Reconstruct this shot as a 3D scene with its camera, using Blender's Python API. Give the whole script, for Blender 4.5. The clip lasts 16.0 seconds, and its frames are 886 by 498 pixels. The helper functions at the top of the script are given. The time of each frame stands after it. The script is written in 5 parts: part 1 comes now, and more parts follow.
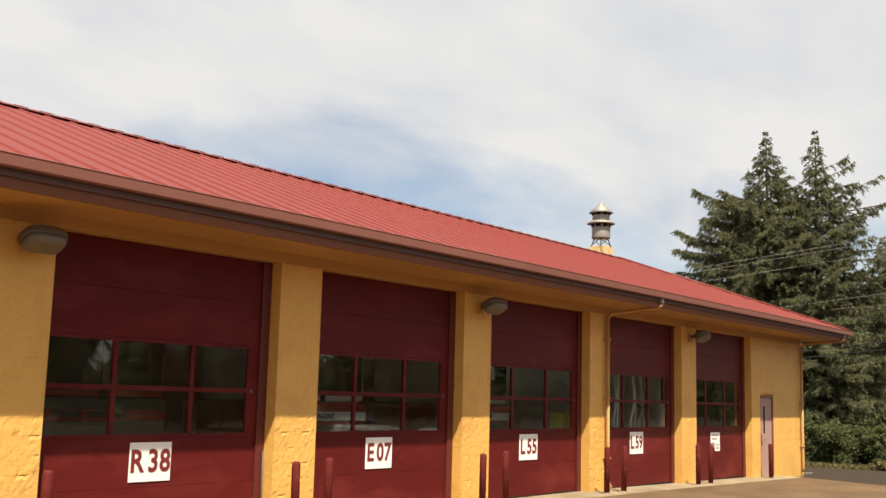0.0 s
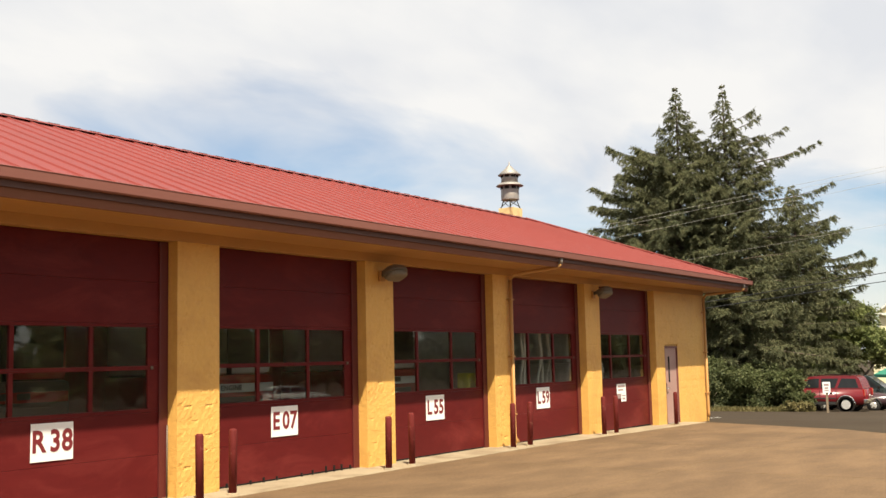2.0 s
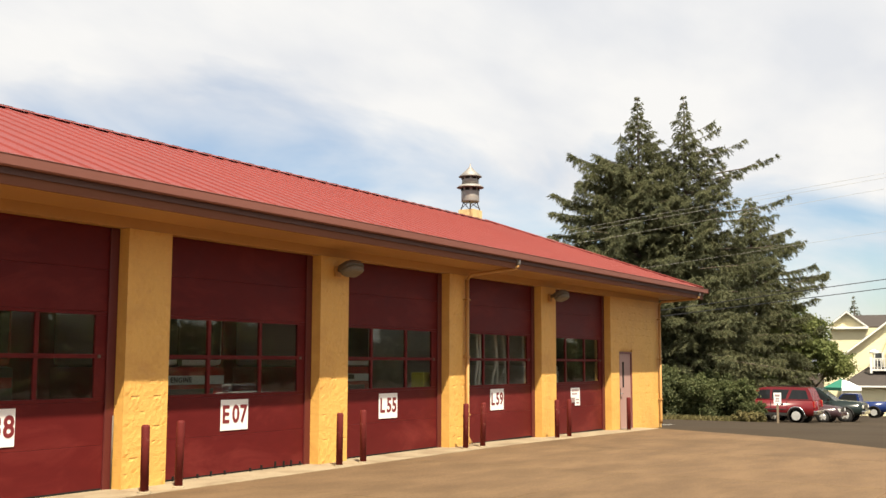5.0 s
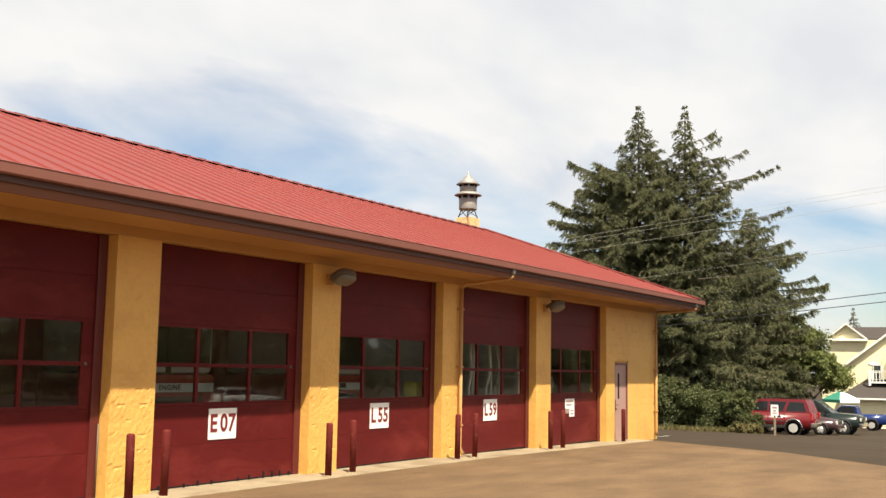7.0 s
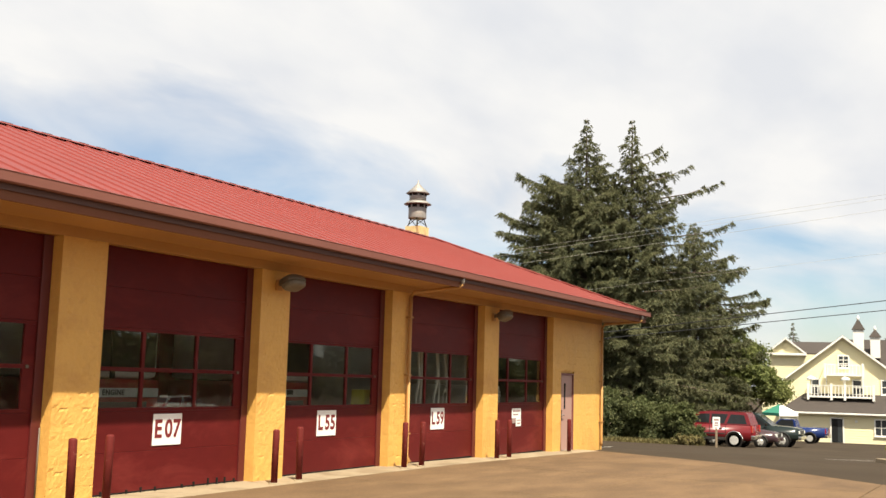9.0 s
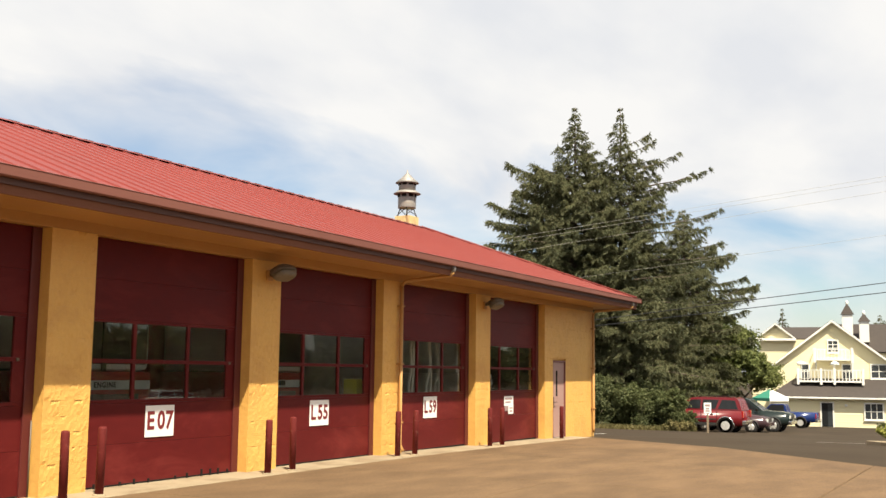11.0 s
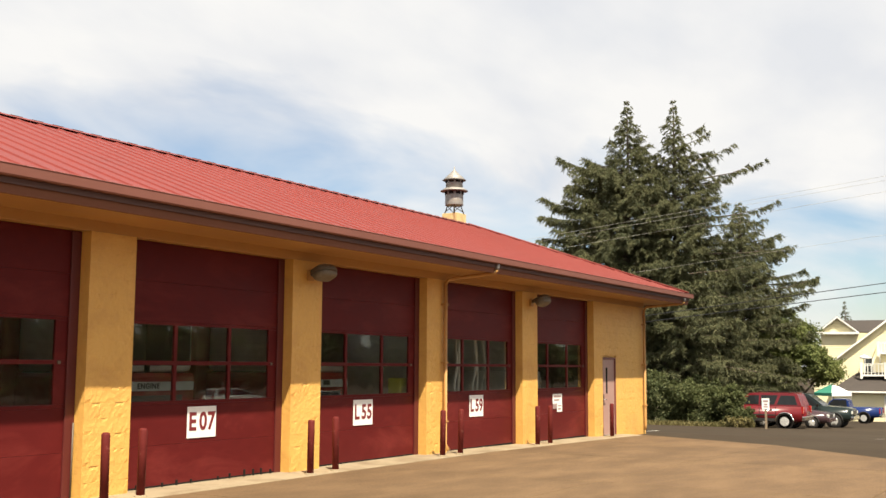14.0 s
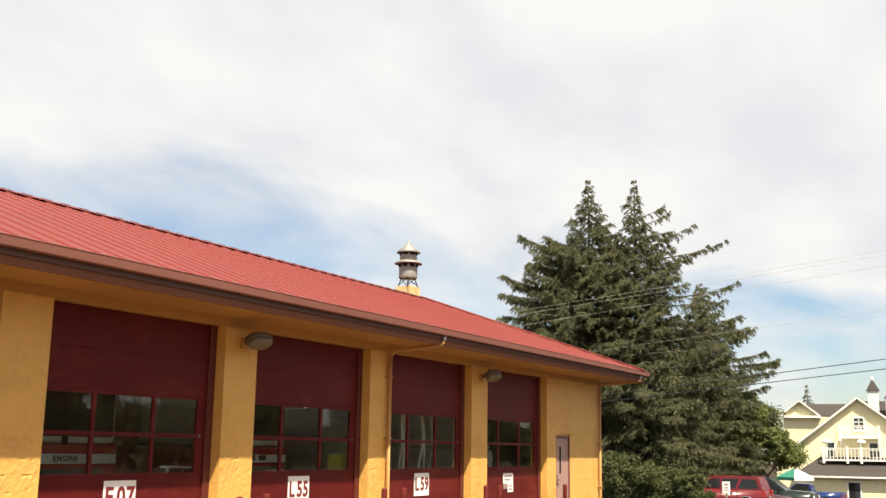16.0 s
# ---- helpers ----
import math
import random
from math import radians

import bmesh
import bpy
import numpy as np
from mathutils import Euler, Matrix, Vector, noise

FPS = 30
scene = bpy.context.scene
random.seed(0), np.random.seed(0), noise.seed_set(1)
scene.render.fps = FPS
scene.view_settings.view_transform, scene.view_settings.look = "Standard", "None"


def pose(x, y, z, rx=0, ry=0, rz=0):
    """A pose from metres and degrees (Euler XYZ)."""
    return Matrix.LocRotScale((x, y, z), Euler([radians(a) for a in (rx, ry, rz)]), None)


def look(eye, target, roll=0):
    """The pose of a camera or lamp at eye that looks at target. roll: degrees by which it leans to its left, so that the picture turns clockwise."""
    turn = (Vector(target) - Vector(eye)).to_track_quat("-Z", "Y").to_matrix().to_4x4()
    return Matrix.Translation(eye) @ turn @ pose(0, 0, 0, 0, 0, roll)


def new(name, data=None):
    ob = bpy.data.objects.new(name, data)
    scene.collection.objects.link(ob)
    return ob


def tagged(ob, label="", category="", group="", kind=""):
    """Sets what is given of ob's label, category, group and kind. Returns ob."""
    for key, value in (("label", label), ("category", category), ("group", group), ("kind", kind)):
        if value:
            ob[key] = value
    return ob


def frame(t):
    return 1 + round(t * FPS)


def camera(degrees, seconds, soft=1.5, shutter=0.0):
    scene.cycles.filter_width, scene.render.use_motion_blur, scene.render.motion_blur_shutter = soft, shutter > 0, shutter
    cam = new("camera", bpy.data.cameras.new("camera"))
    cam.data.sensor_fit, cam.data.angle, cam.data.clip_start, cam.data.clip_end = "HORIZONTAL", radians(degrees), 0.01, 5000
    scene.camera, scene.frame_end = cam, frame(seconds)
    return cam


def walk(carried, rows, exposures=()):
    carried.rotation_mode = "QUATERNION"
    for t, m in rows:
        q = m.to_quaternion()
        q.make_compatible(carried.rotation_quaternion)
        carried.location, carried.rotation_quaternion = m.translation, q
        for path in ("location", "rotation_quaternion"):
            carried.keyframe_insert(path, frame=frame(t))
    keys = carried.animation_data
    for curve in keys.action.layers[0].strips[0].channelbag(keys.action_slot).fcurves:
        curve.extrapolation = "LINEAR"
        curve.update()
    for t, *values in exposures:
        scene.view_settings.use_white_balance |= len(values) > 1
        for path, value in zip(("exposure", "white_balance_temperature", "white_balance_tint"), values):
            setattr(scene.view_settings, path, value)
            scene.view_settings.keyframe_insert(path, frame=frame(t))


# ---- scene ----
cam = camera(46.0, 16.0)
PATH = [
    (0, (-14.342, -10.117, 1.703), (-12.78, -8.899, 1.984), 1.5),
    (0.5, (-14.495, -10.688, 1.834), (-12.913, -9.483, 2.043), 1.9),
    (1, (-14.463, -10.641, 1.647), (-12.844, -9.496, 1.907), 0.5),
    (1.5, (-14.441, -10.71, 1.701), (-12.805, -9.589, 1.958), -2.4),
    (2, (-14.427, -10.81, 1.742), (-12.779, -9.697, 1.952), -1.3),
    (2.5, (-14.415, -10.73, 1.738), (-12.767, -9.629, 2.001), 0.1),
    (3, (-14.44, -10.773, 1.68), (-12.787, -9.681, 1.953), -0.8),
    (3.5, (-14.426, -10.784, 1.651), (-12.747, -9.723, 1.887), -0.2),
    (4, (-14.409, -10.792, 1.647), (-12.726, -9.735, 1.87), 0.4),
    (6.5, (-14.141, -10.734, 1.685), (-12.441, -9.701, 1.893), -0.3),
    (7, (-14.134, -10.81, 1.744), (-12.446, -9.761, 1.97), 1.0),
    (7.5, (-14.129, -10.809, 1.649), (-12.418, -9.803, 1.894), 0.5),
    (8, (-14.113, -10.716, 1.743), (-12.379, -9.751, 1.99), 1.2),
    (8.5, (-14.149, -10.751, 1.715), (-12.414, -9.789, 1.965), 1.6),
    (11, (-14.132, -10.717, 1.637), (-12.384, -9.774, 1.869), 0.7),
    (11.5, (-14.175, -10.757, 1.616), (-12.432, -9.802, 1.846), 0.2),
    (12, (-14.13, -10.725, 1.744), (-12.401, -9.742, 1.953), 0.4),
    (12.5, (-14.035, -10.729, 1.638), (-12.318, -9.735, 1.89), -0.4),
    (13, (-13.913, -10.76, 1.666), (-12.2, -9.749, 1.877), -0.1),
    (13.5, (-13.879, -10.854, 1.676), (-12.154, -9.86, 1.865), -0.6),
    (14, (-13.882, -10.875, 1.685), (-12.187, -9.838, 1.909), 0.3),
    (14.5, (-13.823, -10.848, 1.739), (-12.155, -9.759, 1.922), 1.4),
    (15, (-13.642, -10.782, 1.582), (-11.946, -9.747, 1.805), 1.4),
    (15.5, (-13.431, -10.812, 1.659), (-11.753, -9.768, 1.967), 1.4),
    (16, (-13.14, -10.893, 1.594), (-11.433, -9.921, 1.969), 0.9),
]
EXPOSURES = [(0.0, 0.80, 6480, 10), (0.5, 0.92, 6480, 10), (1.0, 0.95, 6480, 10), (3.0, 0.98, 6480, 10), (16.0, 0.99, 6480, 10)]
walk(cam, [(t, look(eye, target, roll)) for t, eye, target, roll in PATH], EXPOSURES)

# ---- light ----
# the eave shades the front down to 1.4 m and the left-hand reveals are lit
SUN_FROM = Vector((-0.85, -1.0, 2.10)).normalized()
world = bpy.data.worlds.new("sky")
scene.world = world
world.use_nodes = True
W = world.node_tree
for n in list(W.nodes):
    W.nodes.remove(n)


def wn(kind, **inputs):
    n = W.nodes.new(kind)
    for k, v in inputs.items():
        n.inputs[k].default_value = v
    return n


sky = wn("ShaderNodeTexSky")
sky.sky_type = "NISHITA"
sky.sun_disc = False
sky.sun_elevation = math.asin(SUN_FROM.z)
sky.sun_rotation = math.atan2(SUN_FROM.x, SUN_FROM.y)
sky.air_density, sky.dust_density, sky.ozone_density = 1.0, 0.7, 0.75
SKY_STRENGTH = 0.067
coord = wn("ShaderNodeTexCoord")
sep = wn("ShaderNodeSeparateXYZ")
W.links.new(coord.outputs["Generated"], sep.inputs[0])
# cloud sheet: the view direction laid on a flat layer overhead
addz = wn("ShaderNodeMath")
addz.operation = "ADD"
addz.inputs[1].default_value = 0.22
W.links.new(sep.outputs["Z"], addz.inputs[0])
flat = wn("ShaderNodeVectorMath")
flat.operation = "DIVIDE"
comb = wn("ShaderNodeCombineXYZ")
for k in "XYZ":
    W.links.new(addz.outputs[0], comb.inputs[k])
W.links.new(coord.outputs["Generated"], flat.inputs[0])
W.links.new(comb.outputs[0], flat.inputs[1])
shift = wn("ShaderNodeMapping")
shift.inputs["Location"].default_value = (0.87, 0.72, 0.0)
shift.inputs["Rotation"].default_value = (0, 0, radians(-52))
shift.inputs["Scale"].default_value = (0.9, 1.5, 1.0)
W.links.new(flat.outputs[0], shift.inputs[0])
clouds = wn("ShaderNodeTexNoise", Scale=1.25, Detail=6.0, Roughness=0.5, Distortion=0.35)
W.links.new(shift.outputs[0], clouds.inputs["Vector"])
ramp = wn("ShaderNodeValToRGB")
ramp.color_ramp.elements[0].position, ramp.color_ramp.elements[0].color = 0.21, (0, 0, 0, 1)
ramp.color_ramp.elements[1].position, ramp.color_ramp.elements[1].color = 0.44, (1, 1, 1, 1)
low = wn("ShaderNodeMapRange")  # the sheet thins out towards the horizon
for k, v in (("From Min", 0.10), ("From Max", 0.25), ("To Min", -0.23), ("To Max", 0.10)):
    low.inputs[k].default_value = v
W.links.new(sep.outputs["Z"], low.inputs["Value"])
thin = wn("ShaderNodeMath")
thin.operation = "ADD"
W.links.new(clouds.outputs["Fac"], thin.inputs[0])
W.links.new(low.outputs[0], thin.inputs[1])
W.links.new(thin.outputs[0], ramp.inputs["Fac"])
tone = wn("ShaderNodeTexNoise", Scale=2.3, Detail=5.0, Roughness=0.5)
W.links.new(shift.outputs[0], tone.inputs["Vector"])
grey = wn("ShaderNodeValToRGB")
grey.color_ramp.elements[0].position, grey.color_ramp.elements[0].color = 0.3, (6.0, 6.1, 6.3, 1)
grey.color_ramp.elements[1].position, grey.color_ramp.elements[1].color = 0.6, (7.2, 7.1, 6.9, 1)
W.links.new(tone.outputs["Fac"], grey.inputs["Fac"])
mixsky = wn("ShaderNodeMixRGB")
W.links.new(ramp.outputs["Color"], mixsky.inputs["Fac"])
W.links.new(sky.outputs["Color"], mixsky.inputs["Color1"])
W.links.new(grey.outputs["Color"], mixsky.inputs["Color2"])
bg = wn("ShaderNodeBackground", Strength=SKY_STRENGTH)
W.links.new(mixsky.outputs[0], bg.inputs["Color"])
wout = wn("ShaderNodeOutputWorld")
W.links.new(bg.outputs[0], wout.inputs["Surface"])

sun = new("sun", bpy.data.lights.new("sun", "SUN"))
sun.data.energy, sun.data.angle, sun.data.color = 5.0, radians(0.6), (1.0, 0.91, 0.73)
sun.matrix_world = look(SUN_FROM * 60, (0, 0, 0))


# ---- materials ----
def material(name, c1, c2, rough=0.7, metal=0.0, scale=3.0, fine=40.0, bump=0.2, dist=0.01, spread=0.25, stain=None, rvar=0.1, random_tint=0.0, stretch=(1, 1, 1), spec=0.5):
    """Two tones mixed by broad and fine noise, an optional third stain tone, and a fine relief."""
    m = bpy.data.materials.new(name)
    m.use_nodes = True
    t = m.node_tree
    b = t.nodes["Principled BSDF"]
    b.inputs["Metallic"].default_value = metal
    b.inputs["Specular IOR Level"].default_value = spec
    tc = t.nodes.new("ShaderNodeTexCoord")
    mp = t.nodes.new("ShaderNodeMapping")
    mp.inputs["Scale"].default_value = stretch
    geo = t.nodes.new("ShaderNodeNewGeometry")
    t.links.new(geo.outputs["Position"], mp.inputs[0])
    n1 = t.nodes.new("ShaderNodeTexNoise")
    n1.inputs["Scale"].default_value, n1.inputs["Detail"].default_value, n1.inputs["Roughness"].default_value = scale, 6, 0.6
    n2 = t.nodes.new("ShaderNodeTexNoise")
    n2.inputs["Scale"].default_value, n2.inputs["Detail"].default_value = fine, 4
    for n in (n1, n2):
        t.links.new(mp.outputs[0], n.inputs["Vector"])
    mix = t.nodes.new("ShaderNodeMath")
    mix.operation = "MULTIPLY_ADD"
    mix.inputs[1].default_value = 0.35
    t.links.new(n2.outputs["Fac"], mix.inputs[0])
    sc = t.nodes.new("ShaderNodeMath")
    sc.operation = "MULTIPLY"
    sc.inputs[1].default_value = 0.65
    t.links.new(n1.outputs["Fac"], sc.inputs[0])
    t.links.new(sc.outputs[0], mix.inputs[2])
    r = t.nodes.new("ShaderNodeValToRGB")
    r.color_ramp.elements[0].position, r.color_ramp.elements[0].color = 0.5 - spread, (*c1, 1)
    r.color_ramp.elements[1].position, r.color_ramp.elements[1].color = 0.5 + spread, (*c2, 1)
    t.links.new(mix.outputs[0], r.inputs["Fac"])
    colour = r.outputs["Color"]
    if stain:
        tone, size, lo, hi, amount = stain
        n3 = t.nodes.new("ShaderNodeTexNoise")
        n3.inputs["Scale"].default_value, n3.inputs["Detail"].default_value, n3.inputs["Roughness"].default_value = size, 7, 0.65
        n3.inputs["Distortion"].default_value = 0.6
        t.links.new(mp.outputs[0], n3.inputs["Vector"])
        r3 = t.nodes.new("ShaderNodeMapRange")
        for k, v in (("From Min", lo), ("From Max", hi), ("To Min", 0.0), ("To Max", amount)):
            r3.inputs[k].default_value = v
        t.links.new(n3.outputs["Fac"], r3.inputs["Value"])
        mx = t.nodes.new("ShaderNodeMixRGB")
        mx.inputs["Color2"].default_value = (*tone, 1)
        t.links.new(r3.outputs[0], mx.inputs["Fac"])
        t.links.new(colour, mx.inputs["Color1"])
        colour = mx.outputs[0]
    if random_tint:
        info = t.nodes.new("ShaderNodeObjectInfo")
        rr = t.nodes.new("ShaderNodeMapRange")
        rr.inputs["To Min"].default_value, rr.inputs["To Max"].default_value = 1 - random_tint, 1 + random_tint
        t.links.new(info.outputs["Random"], rr.inputs["Value"])
        hs = t.nodes.new("ShaderNodeHueSaturation")
        t.links.new(rr.outputs[0], hs.inputs["Value"])
        t.links.new(colour, hs.inputs["Color"])
        colour = hs.outputs[0]
    t.links.new(colour, b.inputs["Base Color"])
    rm = t.nodes.new("ShaderNodeMapRange")
    rm.inputs["To Min"].default_value, rm.inputs["To Max"].default_value = max(0.02, rough - rvar), min(1, rough + rvar)
    t.links.new(n1.outputs["Fac"], rm.inputs["Value"])
    t.links.new(rm.outputs[0], b.inputs["Roughness"])
    if bump:
        bp = t.nodes.new("ShaderNodeBump")
        bp.inputs["Strength"].default_value, bp.inputs["Distance"].default_value = bump, dist
        t.links.new(mix.outputs[0], bp.inputs["Height"])
        t.links.new(bp.outputs[0], b.inputs["Normal"])
    return m


def glass_material(name, tint=(0.9, 0.95, 0.93), rough=0.02, dust=0.032):
    """Thin window glass: clear straight through, mirror gloss rising at a glance, a film of dust."""
    m = bpy.data.materials.new(name)
    m.use_nodes = True
    t = m.node_tree
    t.nodes.remove(t.nodes["Principled BSDF"])
    tr = t.nodes.new("ShaderNodeBsdfTransparent")
    tr.inputs["Color"].default_value = (*tint, 1)
    gl = t.nodes.new("ShaderNodeBsdfGlossy")
    gl.inputs["Roughness"].default_value = rough
    lw = t.nodes.new("ShaderNodeLayerWeight")
    lw.inputs["Blend"].default_value = 0.5
    p5 = t.nodes.new("ShaderNodeMath")
    p5.operation = "POWER"
    p5.inputs[1].default_value = 5.0
    t.links.new(lw.outputs["Facing"], p5.inputs[0])
    fr = t.nodes.new("ShaderNodeMath")
    fr.operation = "MULTIPLY_ADD"
    fr.inputs[1].default_value, fr.inputs[2].default_value = 0.93, 0.07
    t.links.new(p5.outputs[0], fr.inputs[0])
    mx = t.nodes.new("ShaderNodeMixShader")
    t.links.new(fr.outputs[0], mx.inputs[0])
    t.links.new(tr.outputs[0], mx.inputs[1])
    t.links.new(gl.outputs[0], mx.inputs[2])
    df = t.nodes.new("ShaderNodeBsdfDiffuse")
    df.inputs["Color"].default_value = (0.36, 0.27, 0.17, 1)
    geo = t.nodes.new("ShaderNodeNewGeometry")
    ns = t.nodes.new("ShaderNodeTexNoise")
    ns.inputs["Scale"].default_value, ns.inputs["Detail"].default_value = 3.0, 6
    t.links.new(geo.outputs["Position"], ns.inputs["Vector"])
    mr = t.nodes.new("ShaderNodeMapRange")
    for k, v in (("From Min", 0.35), ("From Max", 0.75), ("To Min", 0.010), ("To Max", dust)):
        mr.inputs[k].default_value = v
    t.links.new(ns.outputs["Fac"], mr.inputs["Value"])
    m2 = t.nodes.new("ShaderNodeMixShader")
    t.links.new(mr.outputs[0], m2.inputs[0])
    t.links.new(mx.outputs[0], m2.inputs[1])
    t.links.new(df.outputs[0], m2.inputs[2])
    t.links.new(m2.outputs[0], t.nodes["Material Output"].inputs["Surface"])
    return m


def leaf_material(name, dark, light, tip):
    """Foliage with tone by island and by broad noise, a little light through it."""
    m = bpy.data.materials.new(name)
    m.use_nodes = True
    t = m.node_tree
    b = t.nodes["Principled BSDF"]
    b.inputs["Roughness"].default_value = 0.65
    b.inputs["Specular IOR Level"].default_value = 0.25
    geo = t.nodes.new("ShaderNodeNewGeometry")
    n1 = t.nodes.new("ShaderNodeTexNoise")
    n1.inputs["Scale"].default_value, n1.inputs["Detail"].default_value = 0.55, 4
    t.links.new(geo.outputs["Position"], n1.inputs["Vector"])
    r = t.nodes.new("ShaderNodeValToRGB")
    r.color_ramp.elements[0].color, r.color_ramp.elements[1].color = (*dark, 1), (*light, 1)
    r.color_ramp.elements[0].position, r.color_ramp.elements[1].position = 0.32, 0.68
    t.links.new(n1.outputs["Fac"], r.inputs["Fac"])
    mx = t.nodes.new("ShaderNodeMixRGB")
    mx.inputs["Color2"].default_value = (*tip, 1)
    pw = t.nodes.new("ShaderNodeMath")
    pw.operation = "MULTIPLY"
    pw.inputs[1].default_value = 0.55
    t.links.new(geo.outputs["Random Per Island"], pw.inputs[0])
    t.links.new(pw.outputs[0], mx.inputs["Fac"])
    t.links.new(r.outputs["Color"], mx.inputs["Color1"])
    t.links.new(mx.outputs[0], b.inputs["Base Color"])
    tl = t.nodes.new("ShaderNodeBsdfTranslucent")
    t.links.new(mx.outputs[0], tl.inputs["Color"])
    ms = t.nodes.new("ShaderNodeMixShader")
    ms.inputs[0].default_value = 0.38
    t.links.new(b.outputs[0], ms.inputs[1])
    t.links.new(tl.outputs[0], ms.inputs[2])
    t.links.new(ms.outputs[0], t.nodes["Material Output"].inputs["Surface"])
    return m


YELLOW = material("painted_block_yellow", (0.6324, 0.3448, 0.0816), (0.7242, 0.4182, 0.1051), 0.6, scale=13, fine=55, bump=0.9, dist=0.016, random_tint=0.01, stain=((0.4794, 0.2295, 0.0561), 1.1, 0.48, 0.72, 0.5))
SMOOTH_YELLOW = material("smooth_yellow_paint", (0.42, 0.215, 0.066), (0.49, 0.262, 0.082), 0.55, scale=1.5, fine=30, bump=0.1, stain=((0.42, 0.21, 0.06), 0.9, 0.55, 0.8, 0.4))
DOOR_RED = material("door_oxblood_paint", (0.079, 0.0088, 0.0088), (0.112, 0.0126, 0.0119), 0.45, scale=1.1, fine=9, bump=0.12, dist=0.02, stain=((0.20, 0.034, 0.028), 1.6, 0.50, 0.78, 0.6), rvar=0.12, stretch=(0.5, 1, 1.2), spec=0.10)
DOOR_FRAME_RED = material("door_frame_red", (0.08, 0.011, 0.010), (0.11, 0.016, 0.014), 0.5, scale=2, bump=0.08)
BOLLARD_RED = material("bollard_red_paint", (0.0952, 0.01344, 0.01232), (0.1456, 0.02128, 0.01792), 0.7, scale=6, fine=50, bump=0.3, stain=((0.3024, 0.1456, 0.112), 14, 0.60, 0.68, 0.5), spec=0.15)
ROOF_RED = material("roof_red_metal", (0.171, 0.0291, 0.0234), (0.202, 0.0372, 0.0299), 0.5, scale=0.7, fine=14, bump=0.03, stain=((0.154, 0.0356, 0.0291), 0.8, 0.5, 0.8, 0.5), spec=0.22)
GUTTER = material("gutter_brown_metal", (0.1947, 0.076, 0.0589), (0.2375, 0.0969, 0.07505), 0.5, scale=1.2, fine=20, bump=0.06, stain=((0.1615, 0.0665, 0.05225), 2.0, 0.5, 0.8, 0.5), stretch=(0.4, 1, 3), spec=0.25)
FASCIA = material("fascia_brown_paint", (0.165, 0.066, 0.038), (0.21, 0.088, 0.052), 0.75, scale=1.0, fine=25, bump=0.1, stretch=(0.3, 1, 2), spec=0.12)
GAP_AND_SHADOW = material("gap_and_shadow_brown", (0.085, 0.042, 0.036), (0.11, 0.055, 0.046), 0.7, bump=0.05)
CONCRETE = material("brown_concrete", (0.09118, 0.05432, 0.02716), (0.1824, 0.1125, 0.0582), 0.9, scale=1.1, fine=30, spread=0.185, bump=0.5, dist=0.010, stain=((0.082, 0.0495, 0.025), 0.9, 0.45, 0.68, 0.5), random_tint=0.05, stretch=(0.5, 1.15, 1), spec=0.25)
PALE_CONCRETE = material("pale_concrete", (0.2325, 0.1767, 0.1097), (0.3534, 0.2837, 0.186), 0.85, scale=1.6, fine=30, bump=0.3, stain=((0.186, 0.1283, 0.07254), 1.3, 0.46, 0.66, 0.8), random_tint=0.05)
ASPHALT = material("worn_asphalt", (0.03534, 0.02604, 0.01767), (0.0558, 0.04185, 0.02883), 0.95, scale=0.35, fine=45, bump=0.4, dist=0.008, stain=((0.0744, 0.05859, 0.04092), 0.12, 0.5, 0.75, 0.5), rvar=0.05, spec=0.08)
WHITE_PAINT = material("white_paint", (0.76, 0.75, 0.72), (0.84, 0.83, 0.80), 0.5, scale=4, bump=0.05)
LINE_PAINT = material("worn_line_paint", (0.42, 0.40, 0.36), (0.60, 0.58, 0.54), 0.8, scale=5, bump=0.1)
SIGN_RED = material("sign_letter_red", (0.14, 0.012, 0.014), (0.17, 0.016, 0.018), 0.5, bump=0.0)
SIGN_GREY = material("sign_print_grey", (0.28, 0.20, 0.19), (0.36, 0.26, 0.25), 0.5, bump=0.0)
GALV = material("galvanised_steel", (0.24, 0.225, 0.21), (0.36, 0.34, 0.315), 0.6, metal=0.35, scale=4, fine=30, bump=0.08, stain=((0.22, 0.15, 0.10), 3.0, 0.5, 0.75, 0.6))
RUST_YELLOW = material("rusty_yellow_paint", (0.56, 0.40, 0.17), (0.68, 0.54, 0.28), 0.7, scale=4, fine=40, bump=0.3, stain=((0.28, 0.12, 0.05), 3.5, 0.5, 0.65, 0.8))
DARK_STEEL = material("dark_steel", (0.05, 0.045, 0.04), (0.09, 0.08, 0.07), 0.5, metal=0.6, bump=0.1)
LAMP_GREY = material("lamp_housing_grey", (0.085, 0.066, 0.045), (0.14, 0.108, 0.075), 0.55, scale=8, bump=0.1)
LAMP_LENS = material("lamp_lens_prismatic", (0.085, 0.068, 0.044), (0.20, 0.165, 0.115), 0.5, scale=20, fine=80, bump=0.3)
PASS_DOOR = material("pass_door_mauve", (0.34, 0.20, 0.17), (0.40, 0.25, 0.21), 0.5, scale=2, bump=0.08)
PASS_FRAME = material("pass_door_frame", (0.16, 0.05, 0.045), (0.20, 0.07, 0.06), 0.5, bump=0.05)
RUBBER = material("black_rubber", (0.012, 0.010, 0.009), (0.022, 0.019, 0.017), 0.9, bump=0.1, spec=0.1)
# near-black: the dimness behind the panes is put into this colour
INTERIOR = material("interior_dimness", (0.022, 0.018, 0.013), (0.036, 0.029, 0.021), 0.9, scale=1, bump=0.1)
GLASS = glass_material("door_glass", (0.88, 0.89, 0.86))
